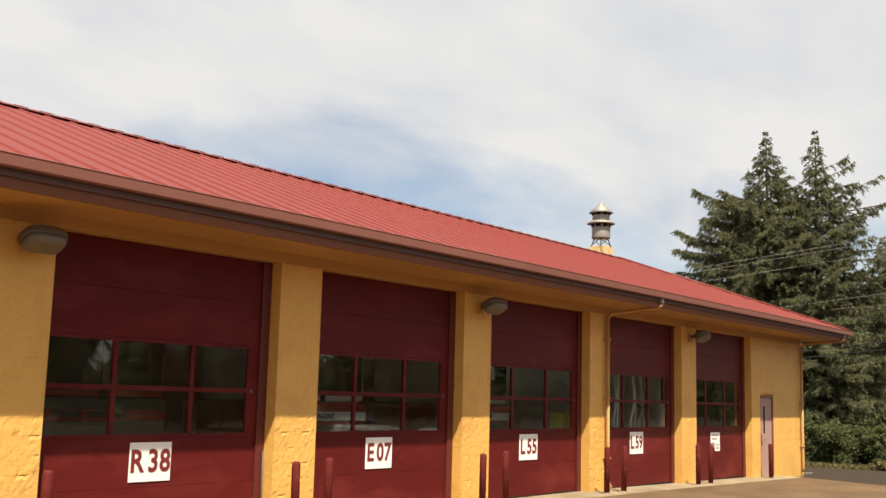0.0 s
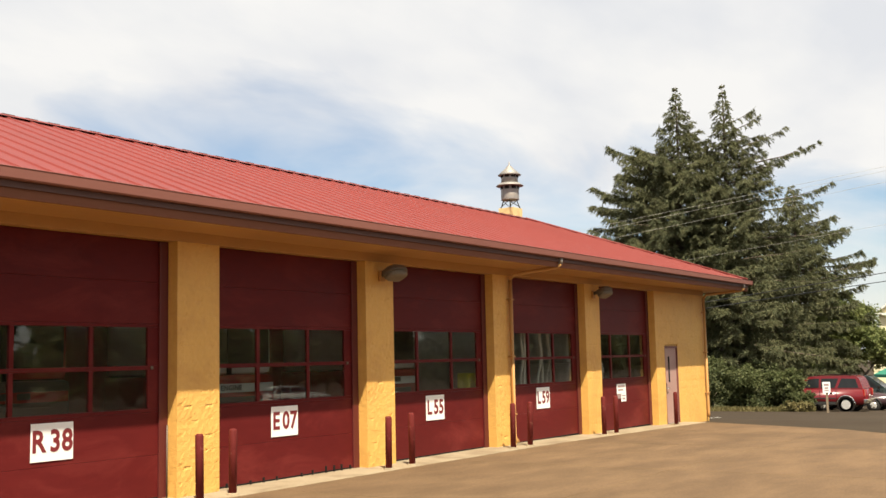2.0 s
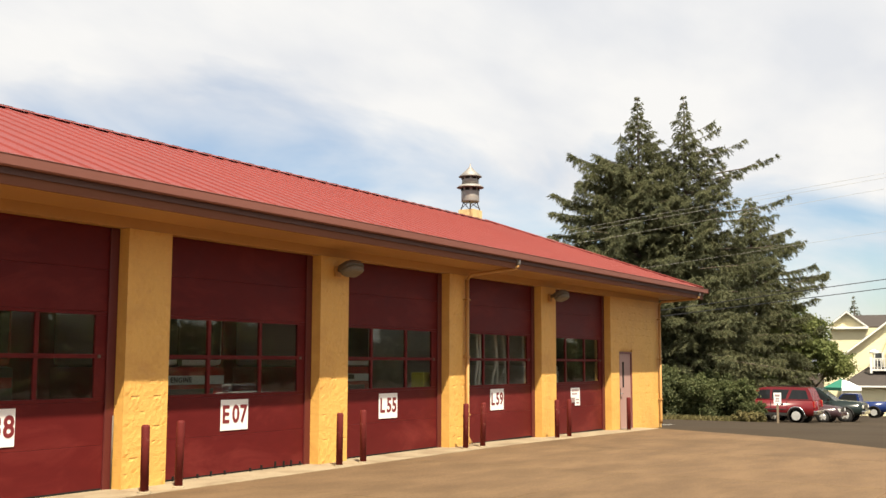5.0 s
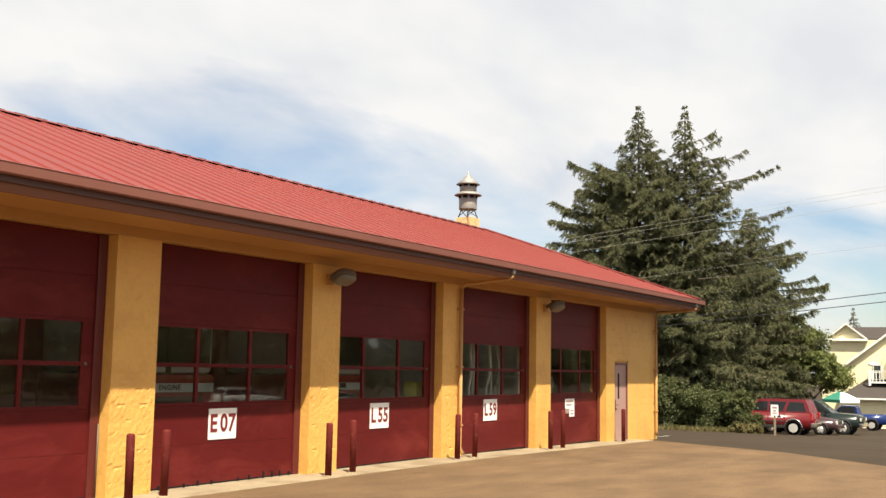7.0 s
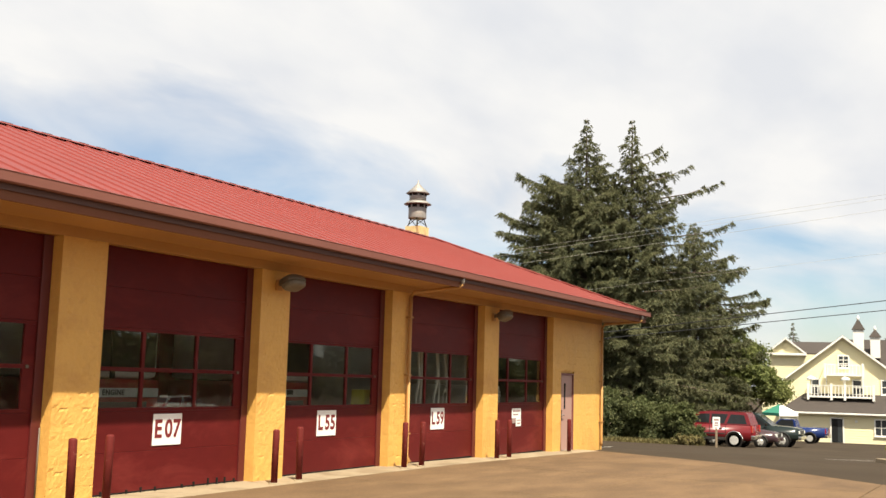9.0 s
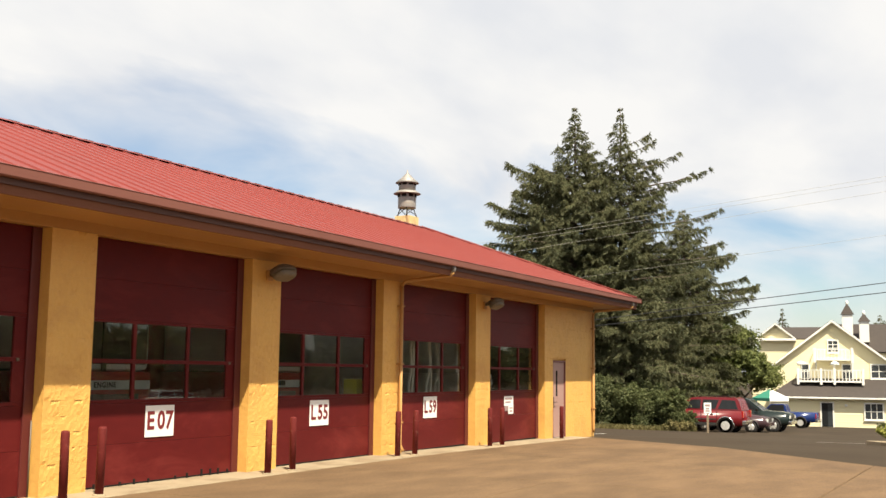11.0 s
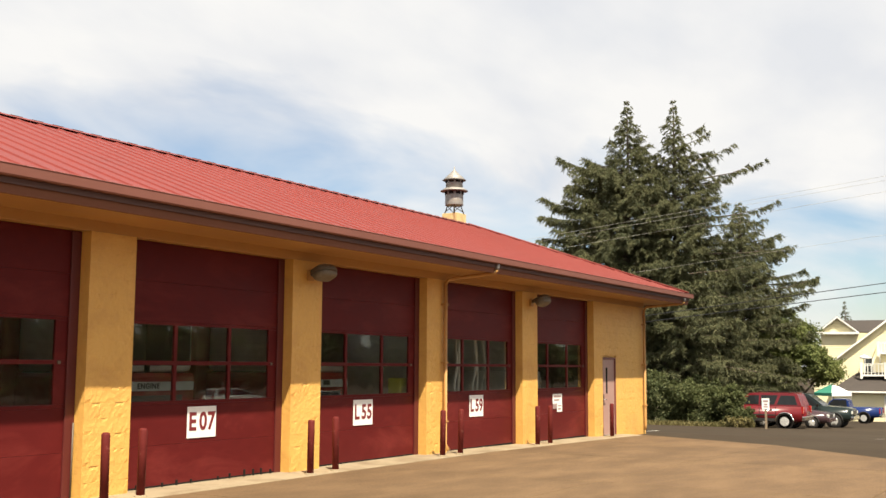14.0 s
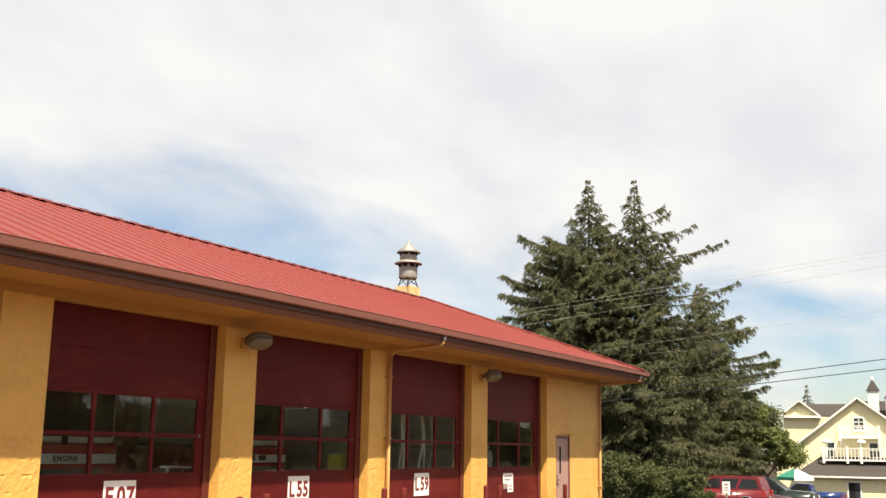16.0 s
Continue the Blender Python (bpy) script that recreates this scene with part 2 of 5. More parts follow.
NEEDLES = leaf_material("spruce_needles", (0.082, 0.102, 0.056), (0.128, 0.140, 0.068), (0.245, 0.215, 0.108))
LEAVES = leaf_material("broad_leaves", (0.100, 0.140, 0.045), (0.175, 0.205, 0.066), (0.28, 0.275, 0.10))
SHRUB = leaf_material("shrub_leaves", (0.050, 0.068, 0.028), (0.092, 0.116, 0.042), (0.17, 0.160, 0.066))
GRASS = leaf_material("dry_grass", (0.10, 0.10, 0.035), (0.20, 0.17, 0.07), (0.30, 0.24, 0.11))
GOLD_SHRUB = leaf_material("golden_shrub", (0.16, 0.17, 0.03), (0.28, 0.28, 0.05), (0.42, 0.40, 0.09))
BARK = material("spruce_bark", (0.085, 0.062, 0.045), (0.13, 0.10, 0.075), 0.9, scale=5, fine=30, bump=0.6, dist=0.03, stretch=(1, 1, 0.3))
SIDING = material("cream_siding", (0.77, 0.69, 0.43), (0.82, 0.74, 0.48), 0.65, scale=0.8, fine=10, bump=0.05)
TRIM_WHITE = material("house_white_trim", (0.74, 0.72, 0.66), (0.80, 0.78, 0.72), 0.55, bump=0.05)
SHINGLE = material("dark_shingles", (0.036, 0.028, 0.024), (0.060, 0.048, 0.041), 0.9, scale=1.5, fine=12, bump=0.5, dist=0.03)
HOUSE_GLASS = material("dark_window_glass", (0.03, 0.035, 0.04), (0.05, 0.055, 0.06), 0.08, bump=0.0)
CAR_GLASS = material("tinted_car_glass", (0.012, 0.013, 0.014), (0.022, 0.023, 0.025), 0.08, bump=0.0, spec=0.25)
TYRE = material("tyre_rubber", (0.018, 0.017, 0.016), (0.03, 0.028, 0.027), 0.85, bump=0.1)
RIM = material("bright_alloy_rim", (0.52, 0.51, 0.48), (0.64, 0.62, 0.59), 0.4, metal=0.25, scale=6, bump=0.0)
CHROME = material("chrome_trim", (0.55, 0.55, 0.54), (0.68, 0.67, 0.66), 0.2, metal=1.0, bump=0.0)
LAMP_CLEAR = material("clear_headlight", (0.62, 0.62, 0.6), (0.75, 0.75, 0.72), 0.12, bump=0.0)
LAMP_TAIL = material("red_tail_light", (0.28, 0.012, 0.012), (0.36, 0.02, 0.018), 0.15, bump=0.0)
WIRE = material("power_cable", (0.02, 0.02, 0.022), (0.04, 0.04, 0.042), 0.6, bump=0.0)
PALE_WIRE = material("weathered_aluminium_cable", (0.40, 0.38, 0.33), (0.50, 0.48, 0.42), 0.5, metal=0.3, bump=0.0)
POLE_WOOD = material("weathered_pole_wood", (0.16, 0.12, 0.08), (0.24, 0.18, 0.12), 0.9, scale=4, bump=0.4, stretch=(1, 1, 0.2))
CANVAS_GREEN = material("green_canvas", (0.02, 0.16, 0.10), (0.03, 0.20, 0.13), 0.8, bump=0.1)
CANVAS_WHITE = material("white_canvas", (0.74, 0.74, 0.72), (0.82, 0.82, 0.80), 0.8, bump=0.1)
HOSE = material("canvas_hose", (0.72, 0.69, 0.63), (0.80, 0.77, 0.71), 0.8, scale=10, bump=0.2)
ENGINE_RED = material("engine_red_enamel", (0.30, 0.02, 0.018), (0.36, 0.03, 0.025), 0.2, bump=0.0)
ENGINE_WHITE = material("engine_white_enamel", (0.70, 0.68, 0.64), (0.78, 0.76, 0.72), 0.25, bump=0.0)
HI_VIS = material("lime_yellow_enamel", (0.55, 0.50, 0.06), (0.62, 0.58, 0.09), 0.3, bump=0.0)


def car_paint(name, c):
    return material(name, c, tuple(v * 1.25 for v in c), 0.22, scale=2, bump=0.0, rvar=0.05)


# ---- mesh helpers ----
def box(bm, x0, x1, y0, y1, z0, z1, bevel=0.0, m=None):
    made = bmesh.ops.create_cube(bm, size=1.0)["verts"]
    bmesh.ops.scale(bm, vec=(x1 - x0, y1 - y0, z1 - z0), verts=made)
    bmesh.ops.translate(bm, vec=((x0 + x1) / 2, (y0 + y1) / 2, (z0 + z1) / 2), verts=made)
    if bevel:
        edges = list({e for v in made for e in v.link_edges})
        made = list({v for f in bmesh.ops.bevel(bm, geom=edges, offset=bevel, segments=2, profile=0.6, affect="EDGES")["faces"] for v in f.verts} | {v for v in made if v.is_valid})
    if m:
        bmesh.ops.transform(bm, matrix=m, verts=made)
    return made


def tube(bm, points, radii, sides=10, closed_ends=True):
    """A round bar along points, with a radius at each."""
    rings = []
    pts = [Vector(p) for p in points]
    for i, p in enumerate(pts):
        a = (pts[min(i + 1, len(pts) - 1)] - pts[max(i - 1, 0)]).normalized()
        u = a.cross(Vector((0, 0, 1)) if abs(a.z) < 0.9 else Vector((1, 0, 0))).normalized()
        v = a.cross(u)
        r = radii[i] if isinstance(radii, (list, tuple)) else radii
        rings.append([bm.verts.new(p + r * (math.cos(k) * u + math.sin(k) * v)) for k in [2 * math.pi * j / sides for j in range(sides)]])
    for a, b in zip(rings, rings[1:]):
        for j in range(sides):
            bm.faces.new((a[j], a[(j + 1) % sides], b[(j + 1) % sides], b[j])).smooth = True
    if closed_ends:
        bm.faces.new(rings[0][::-1])
        bm.faces.new(rings[-1])
    return bm


def lathe(bm, profile, centre=(0, 0, 0), sides=20, m=None):
    """A turned form from (radius, height) pairs."""
    cx, cy, cz = centre
    rings, made = [], []
    for r, z in profile:
        rings.append([bm.verts.new((cx + r * math.cos(2 * math.pi * j / sides), cy + r * math.sin(2 * math.pi * j / sides), cz + z)) for j in range(sides)])
        made += rings[-1]
    for a, b in zip(rings, rings[1:]):
        for j in range(sides):
            f = bm.faces.new((a[j], a[(j + 1) % sides], b[(j + 1) % sides], b[j]))
            f.smooth = True
    bm.faces.new(rings[0][::-1])
    bm.faces.new(rings[-1])
    if m:
        bmesh.ops.transform(bm, matrix=m, verts=made)
    return made


def prism(bm, outline, y0, y1):
    """An (x, z) outline drawn out from y0 to y1."""
    a = [bm.verts.new((x, y0, z)) for x, z in outline]
    b = [bm.verts.new((x, y1, z)) for x, z in outline]
    n = len(outline)
    bm.faces.new(a)
    bm.faces.new(b[::-1])
    for i in range(n):
        bm.faces.new((a[i], b[i], b[(i + 1) % n], a[(i + 1) % n]))
    return a + b


def mesh_of(name, bm, mat):
    me = bpy.data.meshes.new(name)
    bmesh.ops.recalc_face_normals(bm, faces=bm.faces[:])
    bm.to_mesh(me)
    bm.free()
    me.materials.append(mat)
    return me


def part(name, bm, mat, parent=None, label=""):
    ob = new(name, mesh_of(name, bm, mat))
    if parent:
        ob.parent = parent
    if label:
        ob["label"] = label
    return ob


def boxpart(name, dims, mat, parent=None, bevel=0.0, label=""):
    bm = bmesh.new()
    box(bm, *dims, bevel)
    return part(name, bm, mat, parent, label)


def thing(name, label, category, m=None, group="", kind=""):
    ob = new(name)
    ob.empty_display_size = 0.2
    if m is not None:
        ob.matrix_world = m
    return tagged(ob, label, category, group, kind)


def raw(name, verts, faces, mat, parent=None, label="", smooth=False):
    me = bpy.data.meshes.new(name)
    me.from_pydata(verts, [], faces)
    me.materials.append(mat)
    if smooth:
        me.polygons.foreach_set("use_smooth", [True] * len(me.polygons))
    me.update()
    ob = new(name, me)
    if parent:
        ob.parent = parent
    if label:
        ob["label"] = label
    return ob


def lettering(name, text, size, depth, mat, parent, m, weight=0.0, spacing=1.0, squeeze=1.0):
    c = bpy.data.curves.new(name, "FONT")
    c.body, c.size, c.extrude, c.offset, c.space_character = text, size, depth, weight, spacing
    c.align_x, c.align_y = "CENTER", "CENTER"
    c.resolution_u, c.space_word = 3, 0.45
    tmp = bpy.data.objects.new(name, c)
    scene.collection.objects.link(tmp)
    bpy.context.view_layer.update()
    me = bpy.data.meshes.new_from_object(tmp.evaluated_get(bpy.context.evaluated_depsgraph_get()))
    bpy.data.objects.remove(tmp)
    me.materials.clear()
    me.materials.append(mat)
    ob = new(name, me)
    ob.parent = parent
    ob.matrix_basis = m @ Matrix.Diagonal((squeeze, 1, 1, 1))
    return ob


# ---- ground ----
def ground_z(x, y=0.0):
    pts = ((-1e5, 0.0), (4.0, 0.0), (16.0, -0.15), (42.0, -1.34), (85.0, -2.79), (140.0, -3.75), (1e5, -3.75))
    for (a, za), (b, zb) in zip(pts, pts[1:]):
        if x <= b:
            return za + (zb - za) * (x - a) / (b - a)
    return pts[-1][1]


S, OPEN, DOOR_Y = 4.064, 3.30, 0.20
XL, XR, DEPTH, TOP, SOFFIT = -13.0, 15.12, 7.6, 3.41, 3.55
EAVE, RIDGE_Y, RIDGE_Z, EAVE_Z = -1.0, 3.75, 5.66, 3.86

# the ground is one sheet, finer near the place
xs = [-1500, -400, -120, -60, -40, -25, -15, -8, 0, 4, 8, 12, 16, 22, 30, 42, 50, 60, 72, 85, 110, 140, 200, 500, 1500]
ys = [-1500, -400, -150, -80, -50, -30, -20, -12, -6, -2, 2, 8, 14, 20, 30, 45, 70, 120, 400, 1500]
gv = [(x, y, ground_z(x) - 0.06) for x in xs for y in ys]
gf = [(i * len(ys) + j, (i + 1) * len(ys) + j, (i + 1) * len(ys) + j + 1, i * len(ys) + j + 1) for i in range(len(xs) - 1) for j in range(len(ys) - 1)]
ground = raw("ground", gv, gf, ASPHALT)
tagged(ground, "worn grey asphalt lot sloping gently away", "ground", kind="structure")

# concrete apron in front of the bays, cast in slabs; its far edge runs askew
apron = thing("pavement", "stained brown concrete apron cast in large slabs", "pavement", kind="structure")


def apron_edge(y):
    pts = ((-40.0, -42.0), (-12.2, 3.0), (-8.4, 7.4), (-4.6, 11.2), (-0.6, 13.3), (9.0, 14.0))
    for (a, xa), (b, xb) in zip(pts, pts[1:]):
        if y <= b:
            return xa + (xb - xa) * (y - a) / (b - a)


slab_y = [-13.4, -12.2, -8.4, -4.6, -0.62]
slab_x = [-30 + 4.4 * i for i in range(11)]
for y0, y1 in zip(slab_y, slab_y[1:]):
    for x0, x1 in zip(slab_x, slab_x[1:]):
        xa0, xa1 = min(x1, apron_edge(y0)), min(x1, apron_edge(y1))
        if xa0 < x1:
            xa1 = apron_edge(y1)
        if xa0 - x0 < 0.3:
            continue
        if x1 > apron_edge(y0) - 1.0 and x1 <= apron_edge(y0):
            xa0, xa1 = apron_edge(y0), apron_edge(y1)
        bm = bmesh.new()
        g = 0.005
        lower = [bm.verts.new((x, y, ground_z(x) - 0.12)) for x, y in ((x0 + g, y0 + g), (xa0 - g, y0 + g), (xa1 - g, y1 - g), (x0 + g, y1 - g))]
        mid = [bm.verts.new((x, y, ground_z(x) - 0.012)) for x, y in ((x0 + g, y0 + g), (xa0 - g, y0 + g), (xa1 - g, y1 - g), (x0 + g, y1 - g))]
        h = g + 0.012
        upper = [bm.verts.new((x, y, ground_z(x) + 0.0)) for x, y in ((x0 + h, y0 + h), (xa0 - h, y0 + h), (xa1 - h, y1 - h), (x0 + h, y1 - h))]
        for a, b in ((lower, mid), (mid, upper)):
            for i in range(4):
                bm.faces.new((a[i], a[(i + 1) % 4], b[(i + 1) % 4], b[i]))
        bm.faces.new(upper)
        part("slab", bm, CONCRETE, apron)
sill = thing("threshold_strip", "pale worn concrete strip along the bay doors", "pavement", kind="structure")
for i in range(13):
    x0, x1 = -13.0 + 2.032 * i, -13.0 + 2.032 * (i + 1)
    bm = bmesh.new()
    box(bm, x0 + 0.004, min(x1, 13.25) - 0.004, -0.612, 0.34, -0.14, 0.0, 0.01)
    for v in bm.verts:
        v.co.z += ground_z(v.co.x) + 0.004
    part("slab", bm, PALE_CONCRETE, sill)

# ---- fire station ----
# rough-faced blocks, shared between the piers by width
block_cache = {}


def block_mesh(w, variant, hgt=0.195):
    key = (round(w, 3), variant, hgt)
    if key not in block_cache:
        rnd = random.Random(int(w * 1000) + variant * 77)
        nx, nz = max(3, round(w / 0.038)), 4
        verts, faces = [], []
        chips = {}
        for row in (0, nz):  # short runs of chipped paint along the bed joints
            if rnd.random() < 0.55:
                start = rnd.randrange(1, nx)
                for c in range(start, min(nx, start + rnd.randrange(1, 4))):
                    chips[(c, row)] = rnd.uniform(0.0, 0.007)
        for i in range(nx + 1):
            for j in range(nz + 1):
                edge = i in (0, nx) or j in (0, nz)
                verts.append((w * i / nx + (0 if i in (0, nx) else rnd.uniform(-0.012, 0.012)), (chips[(i, j)] if (i, j) in chips else -0.006 if edge else -0.004 - (rnd.random() ** 2) * 0.005), hgt * j / nz + (0 if j in (0, nz) else rnd.uniform(-0.01, 0.01))))
        for i in range(nx):
            for j in range(nz):
                a = i * (nz + 1) + j
                faces.append((a, a + nz + 1, a + nz + 2, a + 1))
        n = len(verts)
        verts += [(0, 0.29, 0), (w, 0.29, 0), (w, 0.29, hgt), (0, 0.29, hgt)]
        faces += [tuple([n, n + 3] + [j for j in range(nz, -1, -1)]), tuple([n + 2, n + 1] + [nx * (nz + 1) + j for j in range(nz + 1)])]
        faces += [tuple([n + 1, n] + [i * (nz + 1) for i in range(nx + 1)]), tuple([n + 3, n + 2] + [i * (nz + 1) + nz for i in range(nx, -1, -1)])]
        me = bpy.data.meshes.new("block")
        me.from_pydata(verts, [], faces)
        me.materials.append(YELLOW)
        me.update()
        block_cache[key] = me
    return block_cache[key]


def lay_blocks(parent, x0, x1, hole=None, z_base=-0.2032, z_top=TOP):
    rnd = random.Random(int(x0 * 100))
    step, rows = 0.2032, round((z_top - z_base) / 0.2032)
    step = (z_top - z_base) / rows
    unit = (x1 - x0) / max(1, round((x1 - x0) / 0.39))
    for r in range(rows):
        z = z_base + r * step
        cuts = [x0 + (unit / 2 if r % 2 else 0) + unit * k for k in range(-1, int((x1 - x0) / unit) + 2)]
        cuts = sorted({round(min(max(c, x0), x1), 4) for c in cuts})
        for a, b in zip(cuts, cuts[1:]):
            spans = [(a, b)]
            if hole and z < hole[2] - 0.02:
                spans = [(a, min(b, hole[0])), (max(a, hole[1]), b)]
            for p, q in spans:
                if q - p < 0.04:
                    continue
                o = new("block", block_mesh(round(q - p - 0.001, 3), rnd.randrange(9), round(step - 0.001, 4)))
                o.parent = parent
                o.location = (p + 0.0005, 0, z)


station = thing("wall_front", "yellow painted rough block front wall of a fire station", "wall", kind="structure")
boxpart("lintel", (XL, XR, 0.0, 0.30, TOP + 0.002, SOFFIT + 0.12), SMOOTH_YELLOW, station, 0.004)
boxpart("core", (XL + 0.01, -2 * S - 0.77, 0.03, 0.30, -0.2, TOP), YELLOW, station)
boxpart("core", (XL, -2 * S - 0.79, 0.004, 0.029, -0.2, TOP), YELLOW, station)
PD0, PD1, PDZ = 12.0, 12.92, 1.90
boxpart("core", (2 * S + OPEN + 0.03, PD0 - 0.02, 0.03, 0.27, -0.2, TOP), YELLOW, station)
boxpart("core", (PD1 + 0.02, XR - 0.02, 0.03, 0.27, -0.2, TOP), YELLOW, station)
boxpart("core", (PD0 - 0.01, PD1 + 0.01, 0.035, 0.265, PDZ + 0.06, TOP), YELLOW, station)
for nm, dims in (("wall_east", (XR - 0.3, XR, 0.302, DEPTH, -0.3, SOFFIT + 0.1)), ("wall_west", (XL, XL + 0.3, 0.302, DEPTH, -0.3, SOFFIT + 0.1)), ("wall_back", (XL + 0.302, XR - 0.302, DEPTH - 0.3, DEPTH, -0.3, 2.6)), ("wall_back", (XL + 0.302, XR - 0.302, DEPTH - 0.3, DEPTH, 3.36, SOFFIT + 0.1))):
    w = boxpart(nm, dims, SMOOTH_YELLOW)
    tagged(w, "yellow painted block wall of the fire station", "wall", kind="structure")
for i in range(8):  # piers of an unseen high rear opening, added to let daylight in
    xp = XL + 0.302 + (XR - XL - 1.1) * i / 7
    w = boxpart("wall_back", (xp, xp + 0.5, DEPTH - 0.3, DEPTH, 2.602, 3.358), SMOOTH_YELLOW)
    tagged(w, "yellow painted block pier in the unseen opening added for daylight", "wall", kind="structure")
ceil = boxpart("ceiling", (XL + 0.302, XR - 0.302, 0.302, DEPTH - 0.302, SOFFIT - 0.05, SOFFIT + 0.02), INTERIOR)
tagged(ceil, "ceiling over the engine bays, coloured dark for their dimness", "ceiling", kind="structure")
# dark sheets added before the yellow walls so the bays look dim
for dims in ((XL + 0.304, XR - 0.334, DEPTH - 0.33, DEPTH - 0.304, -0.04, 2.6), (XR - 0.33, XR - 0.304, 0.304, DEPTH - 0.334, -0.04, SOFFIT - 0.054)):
    lin = boxpart("dimming_sheet", dims, INTERIOR)
    tagged(lin, "dark sheet added over the inner wall to keep the engine bays dim", "wall", kind="structure")
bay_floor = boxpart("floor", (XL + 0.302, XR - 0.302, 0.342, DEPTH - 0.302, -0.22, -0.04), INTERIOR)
tagged(bay_floor, "concrete floor of the engine bays, coloured dark for their dimness", "floor", kind="structure")

# roof: ribbed red panels on the front slope, plain sheets on the hidden slopes
roof = thing("roof", "hipped roof of red ribbed metal panels", "roof", kind="structure")
EXL, EXR = XL - 1.0, XR + 1.0
SLOPE = (RIDGE_Z - EAVE_Z) / (RIDGE_Y - EAVE)
RUN = RIDGE_Y - EAVE
RXL, RXR = EXL + RUN, EXR - RUN


def roof_point(x, y, up=0.0):
    n = Vector((0, -SLOPE, 1)).normalized()
    return (x, y + n.y * up, EAVE_Z + (y - EAVE) * SLOPE + n.z * up)


pitch_x = 0.4064
n_panels = int((EXR - EXL) / pitch_x)
for i in range(n_panels + 1):
    x0 = EXL + i * pitch_x
    x1 = min(x0 + pitch_x, EXR)
    if x1 - x0 < 0.05:
        continue
    # rib at the left side of each panel
    prof = ((0.0, 0.0), (0.014, 0.022), (0.046, 0.022), (0.062, 0.0), (0.20, 0.004), (0.25, 0.004), (x1 - x0, 0.0))
    verts, faces = [], []
    for dx, up in prof:
        x = x0 + min(dx, x1 - x0)
        y_end = min(RIDGE_Y, EAVE + max(0.02, min(x - EXL, EXR - x)))
        verts += [roof_point(x, EAVE - 0.05, up), roof_point(x, y_end, up), roof_point(x, EAVE - 0.05, up - 0.012)]
    for k in range(len(prof) - 1):
        a, b = 3 * k, 3 * (k + 1)
        faces += [(a, b, b + 1, a + 1), (a + 2, b + 2, b, a)]
    raw("roof_panel", verts, faces, ROOF_RED, roof)
    if x0 > -12.0 and x1 < EXR - 0.2:
        a, b = roof_point(x0 + 0.01, EAVE - 0.052, -0.004), roof_point(x0 + 0.052, EAVE - 0.075, 0.024)
        boxpart("rib_end", (a[0], b[0], b[1], a[1], a[2], b[2] + 0.006), ROOF_RED, roof, 0.004)
back_y = 2 * RIDGE_Y - EAVE
corners = [(EXL, EAVE, EAVE_Z - 0.03), (EXR, EAVE, EAVE_Z - 0.03), (EXR, back_y, EAVE_Z - 0.03), (EXL, back_y, EAVE_Z - 0.03), (RXL, RIDGE_Y, RIDGE_Z - 0.03), (RXR, RIDGE_Y, RIDGE_Z - 0.03)]
raw("roof_deck", corners, [(0, 1, 5, 4), (1, 2, 5), (2, 3, 4, 5), (3, 0, 4)], ROOF_RED, roof)
bm = bmesh.new()
cap = [bm.verts.new(p) for p in ((RXL, RIDGE_Y - 0.16, RIDGE_Z - 0.02), (RXL, RIDGE_Y, RIDGE_Z + 0.045), (RXL, RIDGE_Y + 0.16, RIDGE_Z - 0.02), (RXR, RIDGE_Y - 0.16, RIDGE_Z - 0.02), (RXR, RIDGE_Y, RIDGE_Z + 0.045), (RXR, RIDGE_Y + 0.16, RIDGE_Z - 0.02))]
for f in ((0, 3, 4, 1), (1, 4, 5, 2), (0, 1, 2), (3, 5, 4)):
    bm.faces.new([cap[k] for k in f])
part("ridge_cap", bm, ROOF_RED, roof)
# dark gaps of the ridge vent between the ribs
for i in range(int((RXR - RXL) / pitch_x)):
    x0 = RXL + i * pitch_x + 0.13
    bm = bmesh.new()
    box(bm, x0, x0 + 0.22, RIDGE_Y - 0.025, RIDGE_Y + 0.025, RIDGE_Z + 0.026, RIDGE_Z + 0.046)
    part("ridge_vent", bm, GAP_AND_SHADOW, roof)
bm = bmesh.new()
tube(bm, [roof_point(RXR, RIDGE_Y, 0.03), roof_point(EXR, EAVE, 0.03)], 0.03, 8)
part("hip_cap", bm, ROOF_RED, roof)

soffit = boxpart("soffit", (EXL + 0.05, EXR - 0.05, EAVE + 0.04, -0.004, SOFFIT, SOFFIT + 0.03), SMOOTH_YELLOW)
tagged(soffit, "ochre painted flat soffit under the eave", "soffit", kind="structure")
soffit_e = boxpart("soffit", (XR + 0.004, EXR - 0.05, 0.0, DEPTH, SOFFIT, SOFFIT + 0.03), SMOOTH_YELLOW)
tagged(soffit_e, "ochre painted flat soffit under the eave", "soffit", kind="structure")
fascia = boxpart("fascia", (EXL, EXR, EAVE, EAVE + 0.036, SOFFIT - 0.02, EAVE_Z - 0.03), FASCIA, None, 0.004)
tagged(fascia, "brown painted fascia board along the eave", "trim", kind="structure")
fascia_e = boxpart("fascia", (EXR - 0.036, EXR, EAVE + 0.04, DEPTH + 1, SOFFIT - 0.02, EAVE_Z - 0.03), FASCIA, None, 0.004)
tagged(fascia_e, "brown painted fascia board along the eave", "trim", kind="structure")
# dark strip that stands in for the gutter's shadow on the fascia
strip = boxpart("trim", (EXL + 0.01, EXR - 0.01, EAVE - 0.028, EAVE - 0.004, 3.64, 3.71), GAP_AND_SHADOW)
tagged(strip, "dark strip painted as the gutter's shadow on the fascia", "trim", kind="structure")

